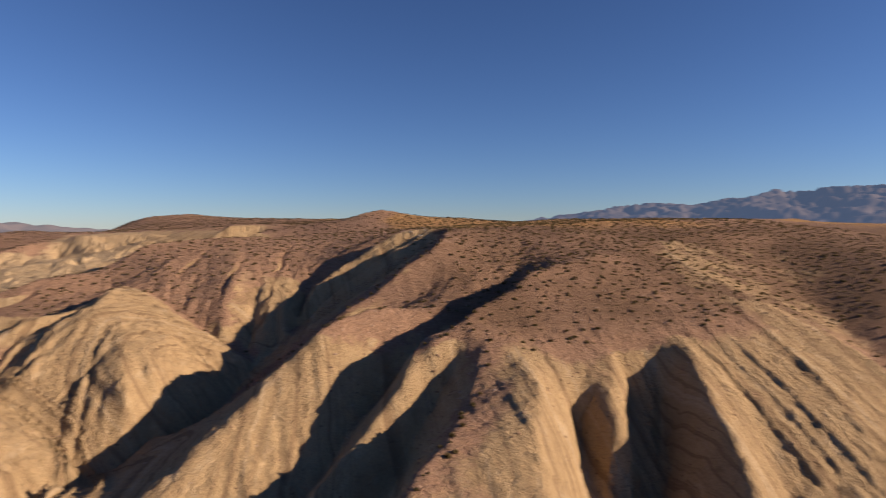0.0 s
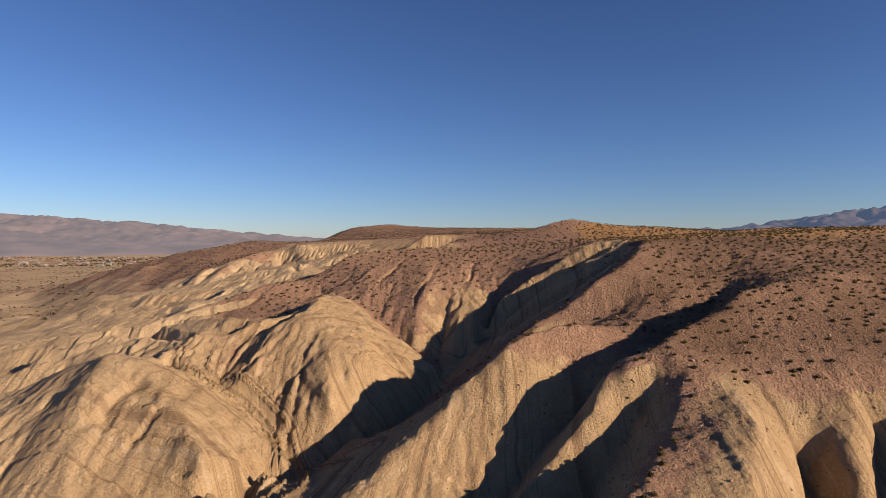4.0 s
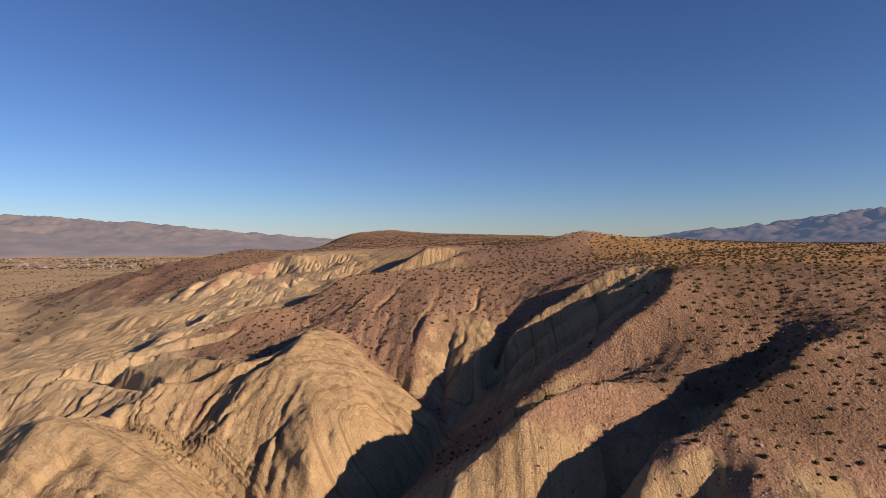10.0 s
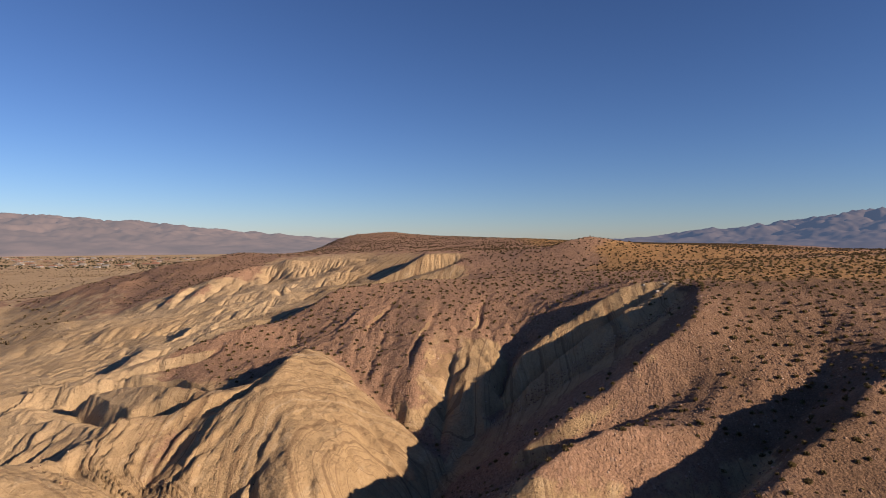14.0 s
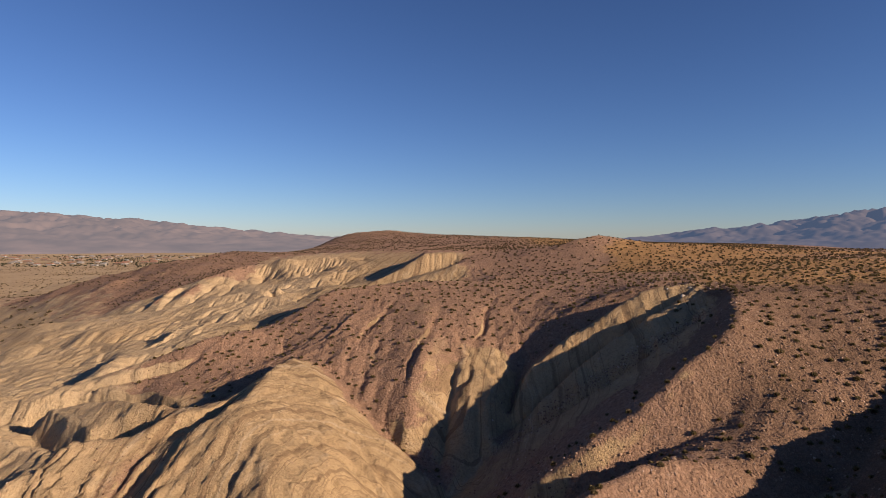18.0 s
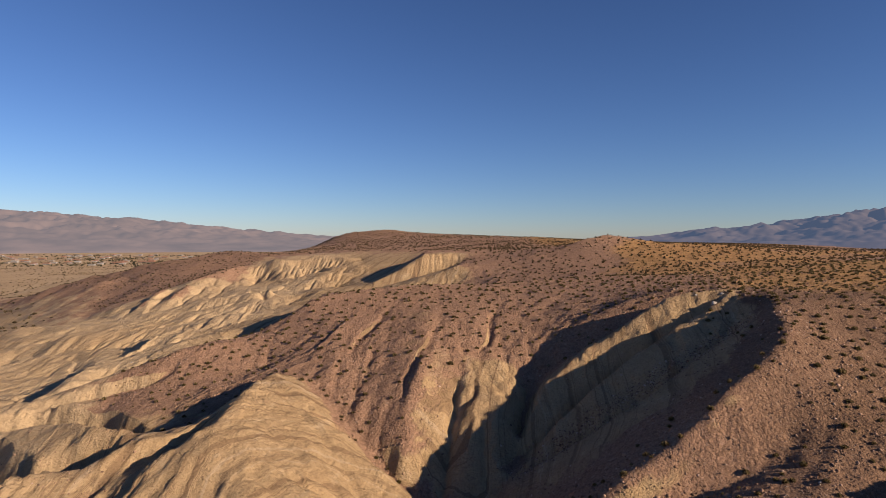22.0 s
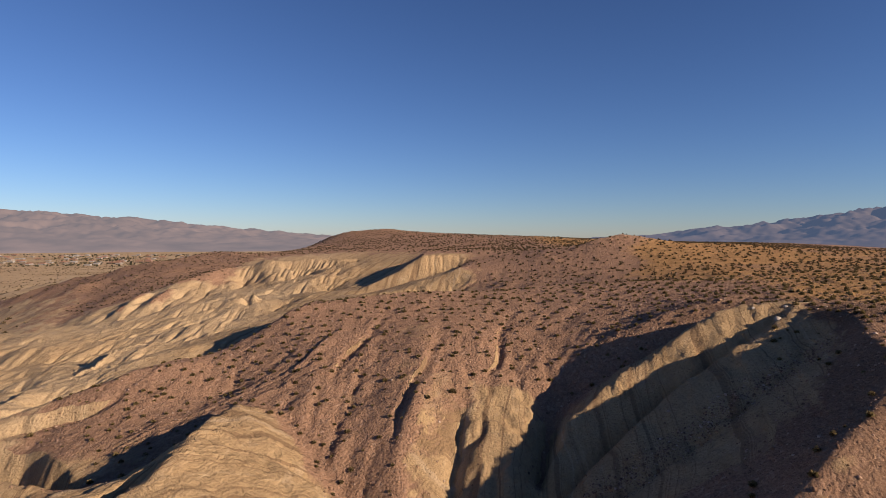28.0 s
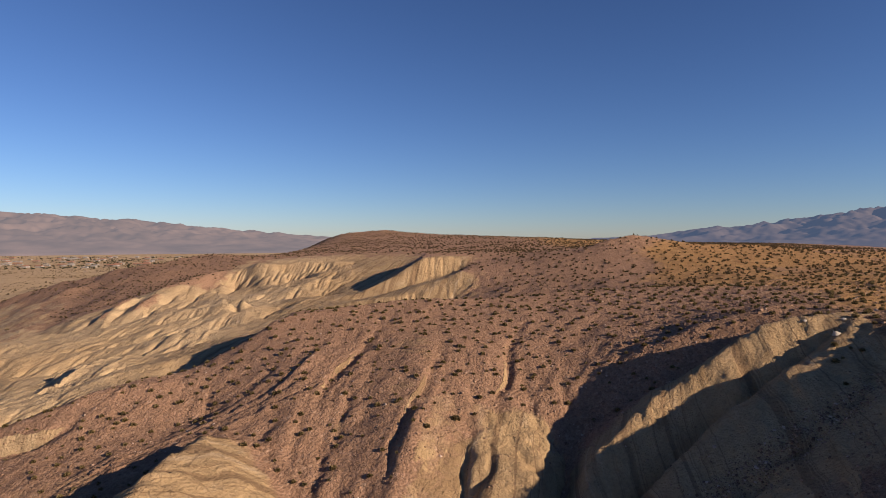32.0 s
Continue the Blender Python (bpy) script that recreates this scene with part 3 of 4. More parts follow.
def ground_material():
    m, n, l, b = material("badland_ground")

    def node(kind, **inputs):
        o = n.new("ShaderNode" + kind)
        for key, value in inputs.items():
            o.inputs[key.replace("_", " ")].default_value = value
        return o

    def attr(name):
        a = n.new("ShaderNodeAttribute")
        a.attribute_name = name
        return a.outputs["Fac"]

    def maths(kind, a, c, clamp=False):
        o = n.new("ShaderNodeMath")
        o.operation, o.use_clamp = kind, clamp
        for k, v in enumerate((a, c)):
            if isinstance(v, (int, float)):
                o.inputs[k].default_value = v
            else:
                l.new(v, o.inputs[k])
        return o.outputs[0]

    def mixed(fac, a, c):
        o = n.new("ShaderNodeMix")
        o.data_type = "RGBA"
        for key, v in (("Factor", fac), ("A", a), ("B", c)):
            if isinstance(v, tuple):
                o.inputs[key].default_value = (*v, 1)
            elif isinstance(v, (int, float)):
                o.inputs[key].default_value = v
            else:
                l.new(v, o.inputs[key])
        return o.outputs["Result"]

    def ramp(fac, *stops):
        o = n.new("ShaderNodeValToRGB")
        while len(o.color_ramp.elements) < len(stops):
            o.color_ramp.elements.new(0.5)
        for e, (p, c) in zip(o.color_ramp.elements, stops):
            e.position, e.color = p, (*(c if isinstance(c, tuple) else (c, c, c)), 1)
        l.new(fac, o.inputs[0])
        return o.outputs[0]

    place = n.new("ShaderNodeNewGeometry").outputs["Position"]

    def noise_at(scale, detail=6.0, rough=0.6):
        o = node("TexNoise", Scale=scale, Detail=detail, Roughness=rough)
        l.new(place, o.inputs["Vector"])
        return o.outputs["Fac"]

    def cells(scale):
        o = node("TexVoronoi", Scale=scale)
        l.new(place, o.inputs["Vector"])
        return o

    broad, middle, small = noise_at(0.035, 5), noise_at(0.35, 6), noise_at(3.0, 6)
    # pale clay, banded by its beds and stained
    bands = node("TexNoise", Scale=0.5, Detail=5.0, Roughness=0.65)
    stretch_it = node("VectorMath")
    stretch_it.operation = "MULTIPLY"
    stretch_it.inputs[1].default_value = (1.0, 0.4, 0.6)
    turn_it = node("VectorRotate")
    turn_it.rotation_type = "Z_AXIS"
    turn_it.inputs["Angle"].default_value = 0.30
    l.new(place, turn_it.inputs["Vector"])
    l.new(turn_it.outputs[0], stretch_it.inputs[0])
    l.new(stretch_it.outputs[0], bands.inputs["Vector"])
    clay = ramp(bands.outputs["Fac"], (0.28, (0.24, 0.165, 0.09)), (0.40, (0.368, 0.262, 0.145)), (0.58, (0.40, 0.287, 0.16)), (0.66, (0.44, 0.33, 0.20)))
    strata = node("TexNoise", Scale=0.42, Detail=6.0, Roughness=0.75)
    strata.noise_dimensions = "1D"
    l.new(attr("layers"), strata.inputs["W"])
    clay = mixed(ramp(strata.outputs["Fac"], (0.41, 0.8), (0.47, 0.0)), clay, (0.215, 0.142, 0.082))
    clay = mixed(ramp(strata.outputs["Fac"], (0.60, 0.0), (0.66, 0.6)), clay, (0.47, 0.365, 0.24))
    clay = mixed(maths("MULTIPLY", ramp(middle, (0.45, 0.0), (0.7, 1.0)), 0.35), clay, (0.26, 0.175, 0.10))
    # paler clay to the west, its colour lightened to stand in for fuller sun
    clay = mixed(maths("MULTIPLY", attr("pale_sunlit"), 0.85), clay, ramp(middle, (0.3, (0.40, 0.295, 0.173)), (0.7, (0.53, 0.405, 0.25))))
    # brown desert pavement of small stones
    stones = cells(2.6)
    grit = cells(9.0)
    brown = ramp(broad, (0.35, (0.265, 0.157, 0.099)), (0.65, (0.365, 0.218, 0.138)))
    tint = ramp(stones.outputs["Color"], (0.0, (0.10, 0.062, 0.042)), (0.35, (0.265, 0.157, 0.1)), (0.8, (0.375, 0.228, 0.15)), (0.97, (0.52, 0.39, 0.295)))
    brown = mixed(0.5, brown, tint)
    pebbles = cells(4.6)
    brown = mixed(ramp(pebbles.outputs["Color"], (0.55, 0.0), (0.95, 0.55)), brown, (0.41, 0.265, 0.18))
    brown = mixed(0.25, brown, ramp(grit.outputs["Color"], (0.1, (0.07, 0.045, 0.032)), (0.9, (0.33, 0.24, 0.17))))
    # darker brown grit on the flat top
    brown = mixed(maths("MULTIPLY", attr("top_dark"), 0.9), brown, mixed(ramp(grit.outputs["Color"], (0.2, 0.0), (0.8, 1.0)), (0.085, 0.055, 0.036), (0.20, 0.125, 0.078)))
    # loose orange sand on the flats
    yellow = ramp(middle, (0.3, (0.29, 0.165, 0.066)), (0.7, (0.42, 0.255, 0.108)))
    # where one gives way to the other
    steep = attr("steep")
    worn = maths("ADD", attr("cover"), maths("MULTIPLY", maths("SUBTRACT", noise_at(0.12, 8, 0.65), 0.5), 1.3))
    worn = maths("SUBTRACT", worn, maths("MULTIPLY", maths("SUBTRACT", steep, 0.75, True), 0.9))
    edge = ramp(worn, (0.40, 0.0), (0.60, 1.0))
    colour = mixed(edge, clay, brown)
    sandy = ramp(maths("ADD", attr("sand"), maths("MULTIPLY", maths("SUBTRACT", middle, 0.5), 0.7)), (0.34, 0.0), (0.66, 0.9))
    colour = mixed(sandy, colour, yellow)
    colour = mixed(maths("MULTIPLY", ramp(small, (0.48, 0.0), (0.72, 1.0)), 0.35), colour, (0.115, 0.075, 0.046))
    grain = noise_at(1.1, 8, 0.75)
    colour = mixed(maths("MULTIPLY", ramp(grain, (0.54, 0.0), (0.68, 1.0)), 0.3), colour, (0.15, 0.097, 0.06))
    l.new(colour, b.inputs["Base Color"])
    b.inputs["Roughness"].default_value = 0.95
    b.inputs["Specular IOR Level"].default_value = 0.08
    high = maths("ADD", maths("MULTIPLY", middle, 0.6), maths("MULTIPLY", small, 0.3))
    high = maths("ADD", high, maths("MULTIPLY", grain, 0.35))
    high = maths("ADD", high, maths("MULTIPLY", maths("MULTIPLY", stones.outputs["Distance"], -0.14), edge))
    high = maths("ADD", high, maths("MULTIPLY", bands.outputs["Fac"], 0.15))
    high = maths("ADD", high, maths("MULTIPLY", strata.outputs["Fac"], maths("SUBTRACT", 0.13, maths("MULTIPLY", edge, 0.13))))
    bump = node("Bump", Strength=1.0, Distance=1.0)
    l.new(high, bump.inputs["Height"])
    l.new(bump.outputs[0], b.inputs["Normal"])
    return m


ground_mesh.materials.append(ground_material())


# ---- far mountains ----
def mountain_range(name, label, start, end, near, far, skyline, seed, rock, haze_tint, haze_glow):
    """Ridged slopes along an arc round the origin, from one bearing to another, with a skyline given by bearing and height."""
    bearings, depths = np.radians(np.linspace(start, end, 420)), np.linspace(near, far, 90)
    a, r = np.meshgrid(bearings, depths)
    x, y = np.sin(a) * r, np.cos(a) * r
    crest = np.interp(np.degrees(a), [p[0] for p in skyline], [p[1] for p in skyline]) + 62
    rise = (r - near) / (far - near)
    fold = 1 - np.abs(fractal(x, y, 520.0, 5, seed, 0.6)) * 2.6
    fine = 1 - np.abs(fractal(x, y, 190.0, 4, seed + 2, 0.6)) * 2
    z = -62 + crest * np.clip(rise * 1.12, 0, 1) ** 0.9 * (0.76 + 0.34 * fold * np.sin(np.pi * np.clip(rise, 0, 1)) ** 0.7 + 0.14 * fine)
    z = np.where(rise > 0.93, z - (rise - 0.93) * 900, z) - 6 * (rise <= 0)
    me = sheet(name, x, y, z)
    m, n, l, b = material(name + "_hazy_rock")
    no = n.new("ShaderNodeTexNoise")
    no.inputs["Scale"].default_value, no.inputs["Detail"].default_value = 0.006, 8
    l.new(n.new("ShaderNodeNewGeometry").outputs["Position"], no.inputs["Vector"])
    ramp = n.new("ShaderNodeValToRGB")
    ramp.color_ramp.elements[0].position, ramp.color_ramp.elements[1].position = 0.35, 0.68
    ramp.color_ramp.elements[0].color = (*[c * 0.7 for c in rock], 1)
    ramp.color_ramp.elements[1].color = (*[c * 1.25 for c in rock], 1)
    l.new(no.outputs["Fac"], ramp.inputs[0])
    l.new(ramp.outputs[0], b.inputs["Base Color"])
    b.inputs["Roughness"].default_value = 1.0
    b.inputs["Specular IOR Level"].default_value = 0.0
    # haze of the distance is painted on: the rock itself glows evenly
    b.inputs["Emission Color"].default_value = (*haze_tint, 1)
    b.inputs["Emission Strength"].default_value = haze_glow
    me.materials.append(m)
    return tagged(new(name, me), label, "mountains", kind="structure")


# brown rock under a pale emission that imitates haze
mountain_range("backdrop_west", "desert mountains beyond the valley, mauve with painted-on haze", -75, -3, 3000, 4500,
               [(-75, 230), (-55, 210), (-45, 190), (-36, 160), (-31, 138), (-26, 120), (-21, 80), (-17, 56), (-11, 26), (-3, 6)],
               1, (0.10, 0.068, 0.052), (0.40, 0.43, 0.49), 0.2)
# here the blue is emission in place of air haze, over brown rock
mountain_range("backdrop_east", "rocky mountains on the horizon, blue-grey with painted-on haze", 13, 80, 3000, 4500,
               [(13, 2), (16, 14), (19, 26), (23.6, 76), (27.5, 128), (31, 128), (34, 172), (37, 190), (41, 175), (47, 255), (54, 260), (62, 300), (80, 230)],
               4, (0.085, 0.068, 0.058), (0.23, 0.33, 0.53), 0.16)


# ---- helpers for things ----
def part(name, bm, mat, parent=None, label=""):
    me = bpy.data.meshes.new(name)
    bm.to_mesh(me)
    bm.free()
    me.materials.append(mat)
    ob = new(name, me)
    if parent:
        ob.parent = parent
    return tagged(ob, label)


def ground_at(x, y):
    """Height of the ground mesh at arrays of places."""
    x, y = np.asarray(x, float), np.asarray(y, float)
    i = np.clip(np.searchsorted(XS, x) - 1, 0, len(XS) - 2)
    j = np.clip(np.searchsorted(YS, y) - 1, 0, len(YS) - 2)
    u, v = (x - XS[i]) / (XS[i + 1] - XS[i]), (y - YS[j]) / (YS[j + 1] - YS[j])
    return (GZ[j, i] * (1 - u) + GZ[j, i + 1] * u) * (1 - v) + (GZ[j + 1, i] * (1 - u) + GZ[j + 1, i + 1] * u) * v


def on_grid(values, x, y):
    i = np.clip(np.searchsorted(XS, x) - 1, 0, len(XS) - 2)
    j = np.clip(np.searchsorted(YS, y) - 1, 0, len(YS) - 2)
    return values[j, i]


def joined(name, points, faces, mat):
    """One mesh of triangles from arrays."""
    me = bpy.data.meshes.new(name)
    me.vertices.add(len(points))
    me.vertices.foreach_set("co", points.astype(np.float32).ravel())
    me.loops.add(faces.size)
    me.loops.foreach_set("vertex_index", faces.astype(np.int32).ravel())
    me.polygons.add(len(faces))
    me.polygons.foreach_set("loop_start", np.arange(0, faces.size, 3, dtype=np.int32))
    me.update()
    me.validate()
    me.materials.append(mat)
    return new(name, me)


def varied(name, stops, rough=0.95, thin=0.0):
    """Colours that differ from island to island and from object to object."""
    m, n, l, b = material(name)
    geo, info = n.new("ShaderNodeNewGeometry"), n.new("ShaderNodeObjectInfo")
    add = n.new("ShaderNodeMath")
    add.operation = "ADD"
    l.new(geo.outputs["Random Per Island"], add.inputs[0])
    l.new(info.outputs["Random"], add.inputs[1])
    frac = n.new("ShaderNodeMath")
    frac.operation = "FRACT"
    l.new(add.outputs[0], frac.inputs[0])
    ramp = n.new("ShaderNodeValToRGB")
    while len(ramp.color_ramp.elements) < len(stops):
        ramp.color_ramp.elements.new(0.5)
    for e, (p, c) in zip(ramp.color_ramp.elements, stops):
        e.position, e.color = p, (*c, 1)
    l.new(frac.outputs[0], ramp.inputs[0])
    l.new(ramp.outputs[0], b.inputs["Base Color"])
    b.inputs["Roughness"].default_value = rough
    b.inputs["Specular IOR Level"].default_value = 0.1
    if thin:
        # leaves let some light through
        through_it, mix = n.new("ShaderNodeBsdfTranslucent"), n.new("ShaderNodeMixShader")
        mix.inputs[0].default_value = thin
        l.new(ramp.outputs[0], through_it.inputs["Color"])
        l.new(b.outputs[0], mix.inputs[1])
        l.new(through_it.outputs[0], mix.inputs[2])
        l.new(mix.outputs[0], n["Material Output"].inputs["Surface"])
    return m


LEAF = varied("dry_shrub_leaf", [(0.0, (0.095, 0.072, 0.037)), (0.5, (0.16, 0.122, 0.058)), (0.8, (0.22, 0.168, 0.078)), (1.0, (0.30, 0.23, 0.125))], thin=0.4)
STEM = varied("shrub_stem", [(0.0, (0.10, 0.075, 0.055)), (1.0, (0.20, 0.15, 0.11))])
STONE = varied("desert_stone", [(0.0, (0.12, 0.075, 0.05)), (0.5, (0.24, 0.15, 0.10)), (0.9, (0.33, 0.225, 0.16)), (1.0, (0.45, 0.35, 0.28))])
DARK_LEAF = varied("valley_shrub_leaf", [(0.0, (0.06, 0.047, 0.028)), (1.0, (0.14, 0.10, 0.052))], thin=0.3)
PALE_STONE = varied("pale_boulder", [(0.0, (0.33, 0.29, 0.25)), (1.0, (0.42, 0.38, 0.33))])


def bush(blades, rng):
    """Twig blades that fan out from the root: an airy dome about 1 m wide and 0.6 m high."""
    points, faces = [], []
    for k in range(blades):
        turn, lean = rng.uniform(0, 2 * math.pi), math.acos(rng.uniform(0.12, 1.0))
        long = rng.uniform(0.32, 0.56)
        tip = np.array([math.cos(turn) * math.sin(lean) * long, math.sin(turn) * math.sin(lean) * long, math.cos(lean) * long * 1.15])
        side = np.cross(tip, rng.uniform(-1, 1, 3))
        side *= rng.uniform(0.07, 0.15) / (np.linalg.norm(side) + 1e-6)
        root = tip * rng.uniform(0.0, 0.35)
        at = len(points)
        points += [root, tip * 0.72 + side, tip, tip * 0.72 - side]
        faces += [(at, at + 1, at + 2), (at, at + 2, at + 3)]
    return np.array(points), np.array(faces)


def scattered(name, kinds, x, y, z, size, squash, mat, rng):
    """Many copies of some small shapes in one mesh."""
    points, faces, at = [], [], 0
    pick = rng.integers(0, len(kinds), len(x))
    turn = rng.uniform(0, 2 * math.pi, len(x))
    for k, (p, f) in enumerate(kinds):
        some = np.nonzero(pick == k)[0]
        if not len(some):
            continue
        c, s = np.cos(turn[some])[:, None], np.sin(turn[some])[:, None]
        px = (p[None, :, 0] * c - p[None, :, 1] * s) * size[some, None] + x[some, None]
        py = (p[None, :, 0] * s + p[None, :, 1] * c) * size[some, None] + y[some, None]
        pz = p[None, :, 2] * (size * squash)[some, None] + z[some, None]
        points.append(np.stack([px, py, pz], -1).reshape(-1, 3))
        faces.append((f[None] + (at + np.arange(len(some)) * len(p))[:, None, None]).reshape(-1, 3))
        at += len(some) * len(p)
    return joined(name, np.concatenate(points), np.concatenate(faces), mat)


def rock_shape(rng, detail=1):
    bm = bmesh.new()
    bmesh.ops.create_icosphere(bm, subdivisions=detail, radius=0.5)
    shift = Vector(rng.uniform(-9, 9, 3))
    for v in bm.verts:
        v.co *= 1 + 0.45 * noise.noise(v.co * 2.1 + shift)
        v.co.x *= 1.25
        v.co.z *= 0.72
    return bm


def rock_arrays(rng):
    """A small angular stone: a skewed block of twelve triangles."""
    corners = np.array([(a, b, c) for a in (-0.5, 0.5) for b in (-0.5, 0.5) for c in (-0.5, 0.5)]) * (1.0, 0.75, 0.6)
    corners = corners + rng.uniform(-0.17, 0.17, corners.shape)
    corners[1::2, :2] *= rng.uniform(0.45, 0.8)
    sides = [(0, 1, 3, 2), (4, 6, 7, 5), (0, 4, 5, 1), (2, 3, 7, 6), (0, 2, 6, 4), (1, 5, 7, 3)]
    return corners, np.array([t for a, b, c, d in sides for t in ((a, b, c), (a, c, d))])


# ---- shrubs ----
rng = np.random.default_rng(11)
DENSE = np.clip((cover - 0.55) / 0.3, 0, 1) * np.clip((0.85 - slope) / 0.5, 0, 1) * (0.55 + 0.75 * fractal(GX, GY, 18.0, 3, 5))
DENSE = np.maximum(DENSE, 0.85 * sand * np.clip(0.75 + 1.2 * fractal(GX, GY, 14.0, 3, 2), 0, 1))

along_swale, across_swale = (GX - 20) * 0.729 + (GY - 215) * 0.683, (GX - 20) * 0.683 - (GY - 215) * 0.729
DENSE = np.maximum(DENSE, 0.95 * np.exp(-(across_swale / 6) ** 2) * np.clip(along_swale / 6, 0, 1) * np.clip((46 - along_swale) / 6, 0, 1))
HILL = np.clip((28 - GX) / 10, 0, 1) * np.clip((GY - 100 - 26 * np.clip((GX - 6) / 6, 0, 1)) / 10, 0, 1) * np.clip((185 - GY) / 10, 0, 1)
DENSE = np.maximum(DENSE, 0.3 * np.clip((cover - 0.45) / 0.3, 0, 1) * np.clip((1.1 - slope) / 0.4, 0, 1) * HILL) * (1 - 0.45 * HILL)
DENSE = np.maximum(0.85 * DENSE, 0.42 * np.clip((GX - 36) / 8, 0, 1) * np.clip((175 - GY) / 10, 0, 1) * np.clip((GY - 58) / 8, 0, 1) * np.clip((0.7 - slope) / 0.3, 0, 1))
DENSE = np.maximum(DENSE, 0.95 * np.clip(1.4 - np.abs((GX - 51) * 0.8 - (GY - 86) * 0.6) / 10, 0, 1) * np.clip((GX - 36) / 6, 0, 1) * np.clip((70 - GX) / 8, 0, 1))


DENSE = DENSE * (1 - np.clip((GX - 2) / 4, 0, 1) * np.clip((40 - GX) / 3, 0, 1) * np.clip((GY - 91 - 0.1 * GX) / 3, 0, 1) * np.clip((126 - GY) / 2, 0, 1))


def growing(n, x0, x1, y0, y1, gap):
    """Places for shrubs: where the ground is stony and not too steep, no two too close."""
    x, y = rng.uniform(x0, x1, n), rng.uniform(y0, y1, n)
    ok = rng.uniform(0, 1, n) < on_grid(DENSE, x, y)
    x, y = x[ok], y[ok]
    taken, keep = set(), []
    for k in range(len(x)):
        cell = (int(x[k] // gap), int(y[k] // gap))
        if cell not in taken:
            taken.add(cell)
            keep.append(k)
    return x[keep], y[keep]


near_kinds = [bush(90, rng) for k in range(5)]
far_kinds = [bush(16, rng) for k in range(6)]
sx, sy = growing(60000, -60, 175, 24, 172, 2.0)
close = (sx > 0) & (sy < 100) | (np.hypot(sx, sy - 135) < 26)
first = np.nonzero(close)[0][:290]
protos = []
for points, faces in near_kinds:
    protos.append(bpy.data.meshes.new("desert_shrub"))
    protos[-1].from_pydata(points.tolist(), [], faces.tolist())
    protos[-1].materials.append(LEAF)
stem_meshes = []
for k in range(3):
    points, faces = bush(14, rng)
    points[:, :2] *= 0.55 + 0.4 * points[:, 2:3]
    stem_meshes.append(bpy.data.meshes.new("stems"))
    stem_meshes[-1].from_pydata((points * (0.9, 0.9, 1.15)).tolist(), [], faces.tolist())
    stem_meshes[-1].materials.append(STEM)
for k in first:
    size = float(rng.choice([0.5, 0.7, 1.0, 1.35], p=[0.40, 0.42, 0.16, 0.02]) * rng.uniform(0.85, 1.2))
    ob = new("desert_shrub", protos[int(rng.integers(0, 5))])
    spread = 1.3 if sx[k] > 34 else 1.0
    ob.matrix_world = Matrix.Translation((sx[k], sy[k], float(ground_at(sx[k], sy[k])) - 0.04)) @ Matrix.Rotation(rng.uniform(0, 6.28), 4, "Z") @ Matrix.Diagonal((size * spread, size * spread, size * 0.85, 1))
    stems = new("stems", stem_meshes[int(k) % 3])
    stems.parent = ob
    tagged(stems, "grey-brown woody stems")
    tagged(ob, "large olive-brown creosote bush on stony ground" if size > 1.2 else "low dry olive-brown desert shrub on stony ground", "shrub", "shrubs on the stony slopes")
rest = np.ones(len(sx), bool)
rest[first] = False
sx, sy = sx[rest], sy[rest]
tagged(scattered("scrub", near_kinds, sx, sy, ground_at(sx, sy) - 0.04, rng.uniform(0.4, 1.0, len(sx)), 0.95, LEAF, rng), "low dry shrubs scattered over the stony slopes", "scrub", kind="stuff")
mx, my = growing(100000, -280, 270, 172, 570, 2.5)
tagged(scattered("scrub", far_kinds, mx, my, ground_at(mx, my) - 0.05, rng.uniform(0.7, 1.6, len(mx)), 0.85, DARK_LEAF, rng), "dark dry shrubs dotted over the far hills", "scrub", kind="stuff")
vx = rng.uniform(-1500, -150, 36000)
vy = rng.uniform(200, 1900, 36000)
ok = (ground_at(vx, vy) < -36) & (vx < -0.3 * vy) & (rng.uniform(0, 1, 36000) < np.clip(0.6 + 1.2 * fractal(vx, vy, 90.0, 3, 3), 0.1, 1))
vx, vy = vx[ok], vy[ok]
tagged(scattered("valley_scrub", far_kinds, vx, vy, ground_at(vx, vy) - 0.1, rng.uniform(1.2, 3.4, len(vx)), 0.7, DARK_LEAF, rng), "dark scrub dotted over the valley floor", "scrub", kind="stuff")

# ---- stones ----
rocks = [rock_arrays(rng) for k in range(9)]
x, y = rng.uniform(-60, 110, 150000), rng.uniform(32, 172, 150000)
ok = rng.uniform(0, 1, 150000) < 0.48 * on_grid(cover, x, y) * np.clip(0.6 + 1.6 * fractal(x, y, 8.0, 3, 4), 0.08, 1) * (1 - 0.55 * on_grid(HILL, x, y))
x, y = x[ok], y[ok]
size = 0.12 + 0.15 * rng.pareto(3.0, len(x)).clip(0, 1.6)
tagged(scattered("stones", rocks, x, y, ground_at(x, y), size, 1.0, STONE, rng), "angular brown and pinkish stones strewn over the ground", "stones", kind="stuff")


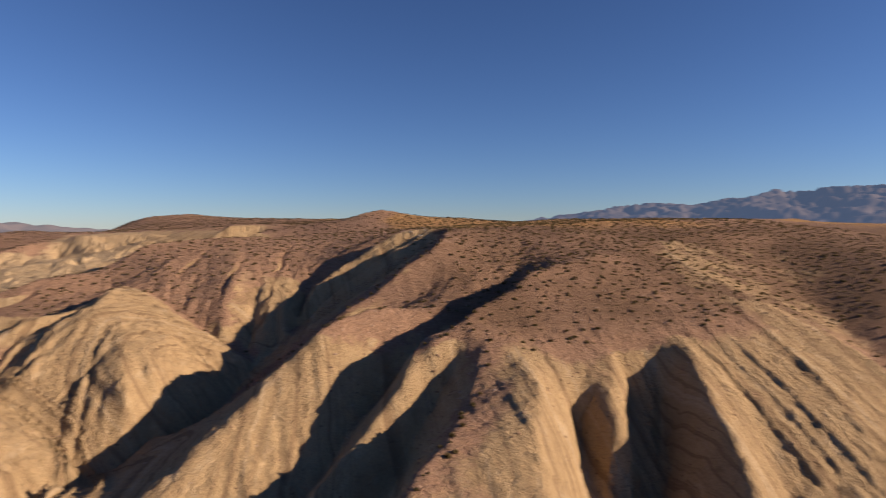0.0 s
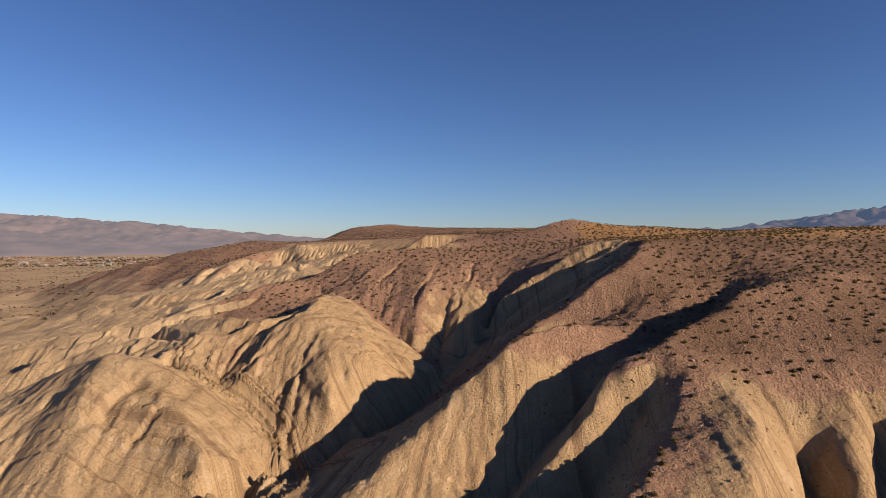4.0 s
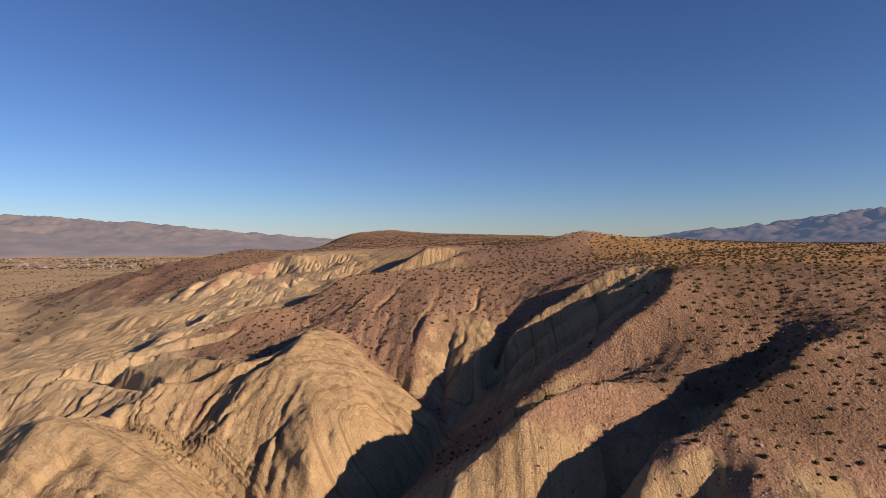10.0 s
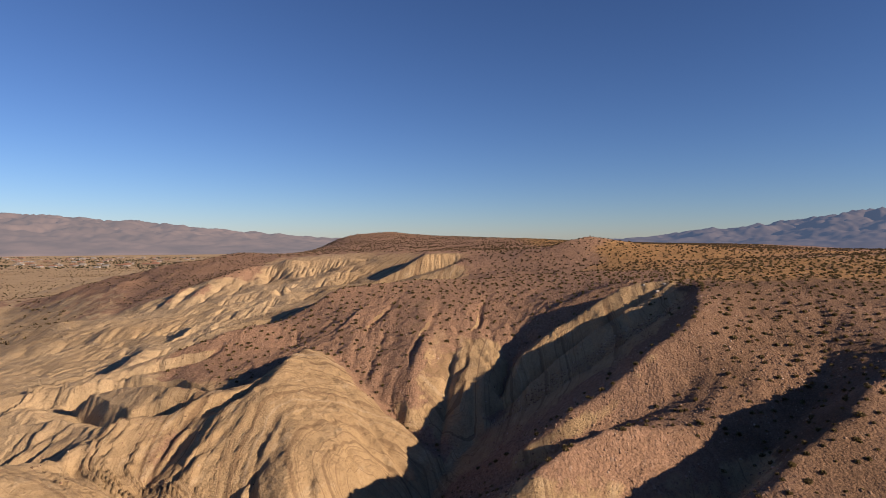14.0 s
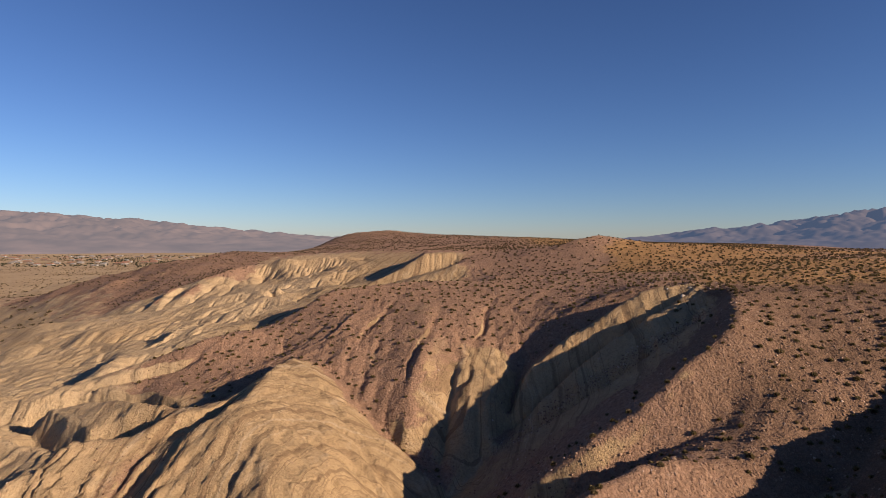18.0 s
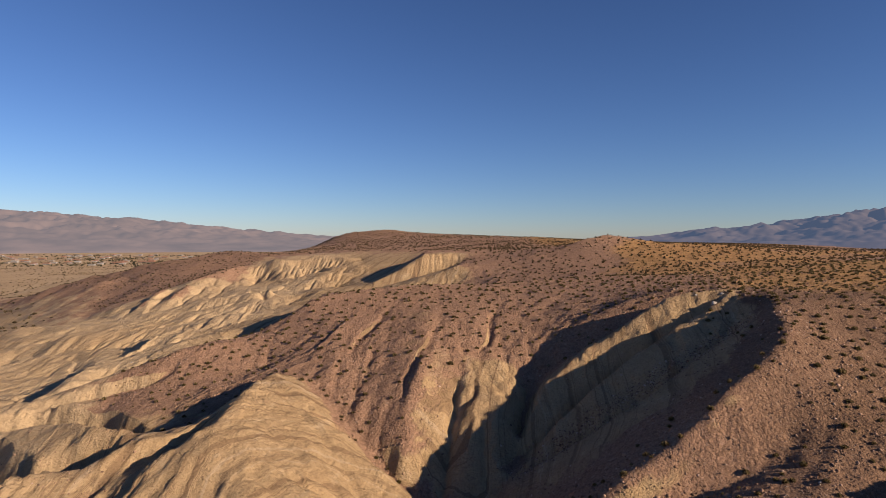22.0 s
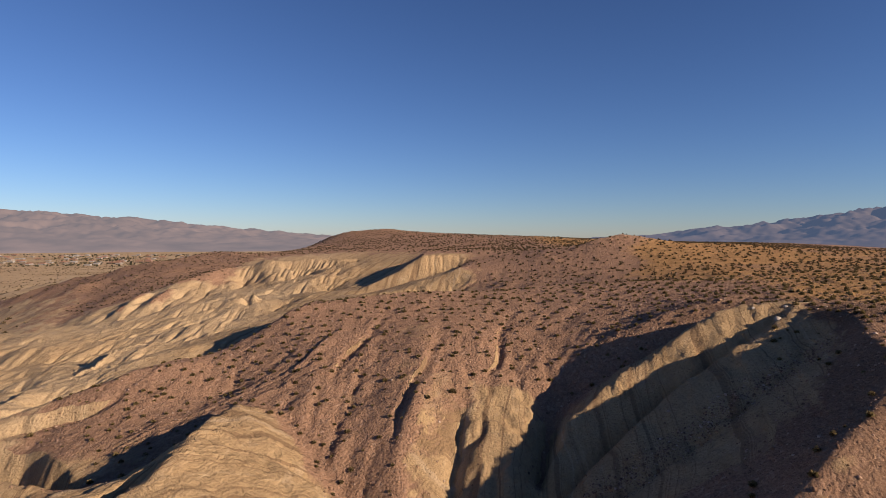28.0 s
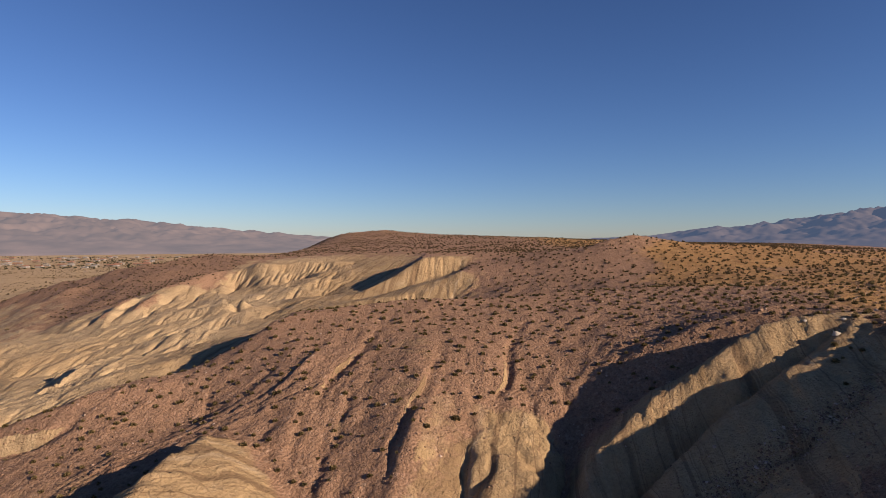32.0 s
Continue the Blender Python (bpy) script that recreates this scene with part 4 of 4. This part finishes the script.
# the larger stones that lie singly on the slopes
big_shapes = []
for k in range(5):
    bm = rock_shape(rng, 2)
    big_shapes.append(bpy.data.meshes.new("stone"))
    bm.to_mesh(big_shapes[-1])
    bm.free()
    big_shapes[-1].materials.append(STONE)
bx, by = rng.uniform(2, 78, 900), rng.uniform(52, 150, 900)
ok = np.nonzero((on_grid(cover, bx, by) > 0.7) & (on_grid(slope, bx, by) < 0.6))[0][:170]
for k in ok:
    size = float(0.28 + 0.22 * rng.pareto(3.5))
    ob = new("stone", big_shapes[int(k) % 5])
    ob.matrix_world = Matrix.Translation((bx[k], by[k], float(ground_at(bx[k], by[k])) + 0.05 * size)) @ Matrix.Rotation(rng.uniform(0, 6.28), 4, "Z") @ Matrix.Diagonal((size, size * rng.uniform(0.7, 1.0), size * rng.uniform(0.7, 1.1), 1))
    tagged(ob, "angular brown stone lying on the desert pavement", "stone", "loose stones on the slopes")


# two pale boulders at the lip of the canyon head, and dark rubble on its floor
for bx, by, size in ((42.2, 121.8, 0.75), (44.3, 123.8, 0.45), (40.6, 124.9, 0.32), (45.6, 124.4, 0.3)):
    bm = rock_shape(rng, 2)
    bmesh.ops.scale(bm, vec=(size, size, size * 1.2), verts=bm.verts)
    ob = part("boulder", bm, PALE_STONE)
    ob.location = (bx, by, float(ground_at(bx, by)) + 0.12 * size)
    tagged(ob, "pale rounded boulder at the lip of the canyon head", "boulder", "boulders at the canyon head")
along = rng.uniform(0, 1, 2600)
floor_x, floor_y = 9 + 34 * along + rng.normal(0, 0.9, 2600), 106.8 + 6.5 * along ** 1.3 + rng.normal(0, 1.1, 2600)
tagged(scattered("rubble", rocks, floor_x, floor_y, ground_at(floor_x, floor_y), 0.10 + 0.13 * rng.pareto(3.0, 2600).clip(0, 1.6), 1.0, STONE, rng), "dark loose rubble along the canyon floor", "rubble", kind="stuff")


# ---- the town in the valley ----
WALLS = [plain("stucco_cream", (0.22, 0.19, 0.155)), plain("stucco_white", (0.27, 0.255, 0.235)), plain("stucco_tan", (0.17, 0.13, 0.10))]
ROOFS = [plain("roof_white", (0.31, 0.31, 0.31)), plain("roof_grey", (0.25, 0.24, 0.23)), plain("roof_tile", (0.24, 0.13, 0.09))]
DARK_GLASS = plain("window_glass", (0.04, 0.05, 0.06), rough=0.1)


def block(x0, x1, y0, y1, z0, z1):
    bm = bmesh.new()
    bmesh.ops.create_cube(bm, size=1)
    for v in bm.verts:
        v.co = Vector(((x0 + x1) / 2 + v.co.x * (x1 - x0), (y0 + y1) / 2 + v.co.y * (y1 - y0), (z0 + z1) / 2 + v.co.z * (z1 - z0)))
    return bm


def house(wide, deep, tall, wall, roof, pitched):
    base = new("house")
    part("wall", block(-wide / 2, wide / 2, -deep / 2, deep / 2, -1.5, tall), wall, base)
    bm = block(-wide / 2 - 0.5, wide / 2 + 0.5, -deep / 2 - 0.5, deep / 2 + 0.5, tall, tall + 0.35)
    if pitched:
        for v in bm.verts:
            if v.co.z > tall + 0.1:
                v.co.z, v.co.y = tall + deep * 0.22, v.co.y * 0.04
    part("roof", bm, roof, base)
    part("door", block(-wide * 0.12, -wide * 0.12 + 1.0, -deep / 2 - 0.05, -deep / 2 + 0.1, 0.0, 2.1), ROOFS[2], base)
    for k in (-0.28, 0.05, 0.3):
        part("window", block(wide * k, wide * k + 1.6, -deep / 2 - 0.06, -deep / 2 + 0.1, 1.0, 2.2), DARK_GLASS, base)
    return base


kinds = []
for k in range(6):
    h = house(11 + 3 * (k % 3), 8 + 2 * (k % 2), 3.2 + 0.4 * (k % 2), WALLS[k % 3], ROOFS[(k * 2 + k // 3) % 3], k % 2 == 1)
    kinds.append(h)
    roof_word = ("white", "grey", "brown")[(k * 2 + k // 3) % 3]
    tagged(h, "single-storey " + ("cream", "white", "tan")[k % 3] + " stucco house with a " + roof_word + " roof", "house", "houses of the valley town")
placed = 0
for k in range(130):
    far = float(rng.uniform(1380, 2250)) if k < 104 else float(rng.uniform(2750, 3000))
    side = float(rng.uniform(-0.80, -0.40)) if k < 104 else float(rng.uniform(-0.72, -0.55))
    hx, hy = side * far, far
    m = pose(hx, hy, float(ground_at(hx, hy)), 0, 0, float(rng.choice([0, 90, 0, 8])))
    if k < 6:
        kinds[k].matrix_world = m
    else:
        copy_thing(kinds[k % 6], m)

TREE_LEAF = varied("town_tree_leaf", [(0.0, (0.028, 0.03, 0.02)), (1.0, (0.06, 0.058, 0.036))])
tx = rng.uniform(-0.82, -0.36, 1500)
ty = rng.uniform(1330, 2300, 1500)
tx = tx * ty
keep = fractal(tx, ty, 160.0, 3, 2) > -0.12
tx, ty = tx[keep], ty[keep]
tree_kinds = [bush(40, rng) for k in range(4)]
tagged(scattered("far_trees", tree_kinds, tx, ty, ground_at(tx, ty) - 0.2, rng.uniform(3.0, 6.5, len(tx)), 1.1, TREE_LEAF, rng), "dark green trees between the houses of the valley town", "trees", kind="stuff")
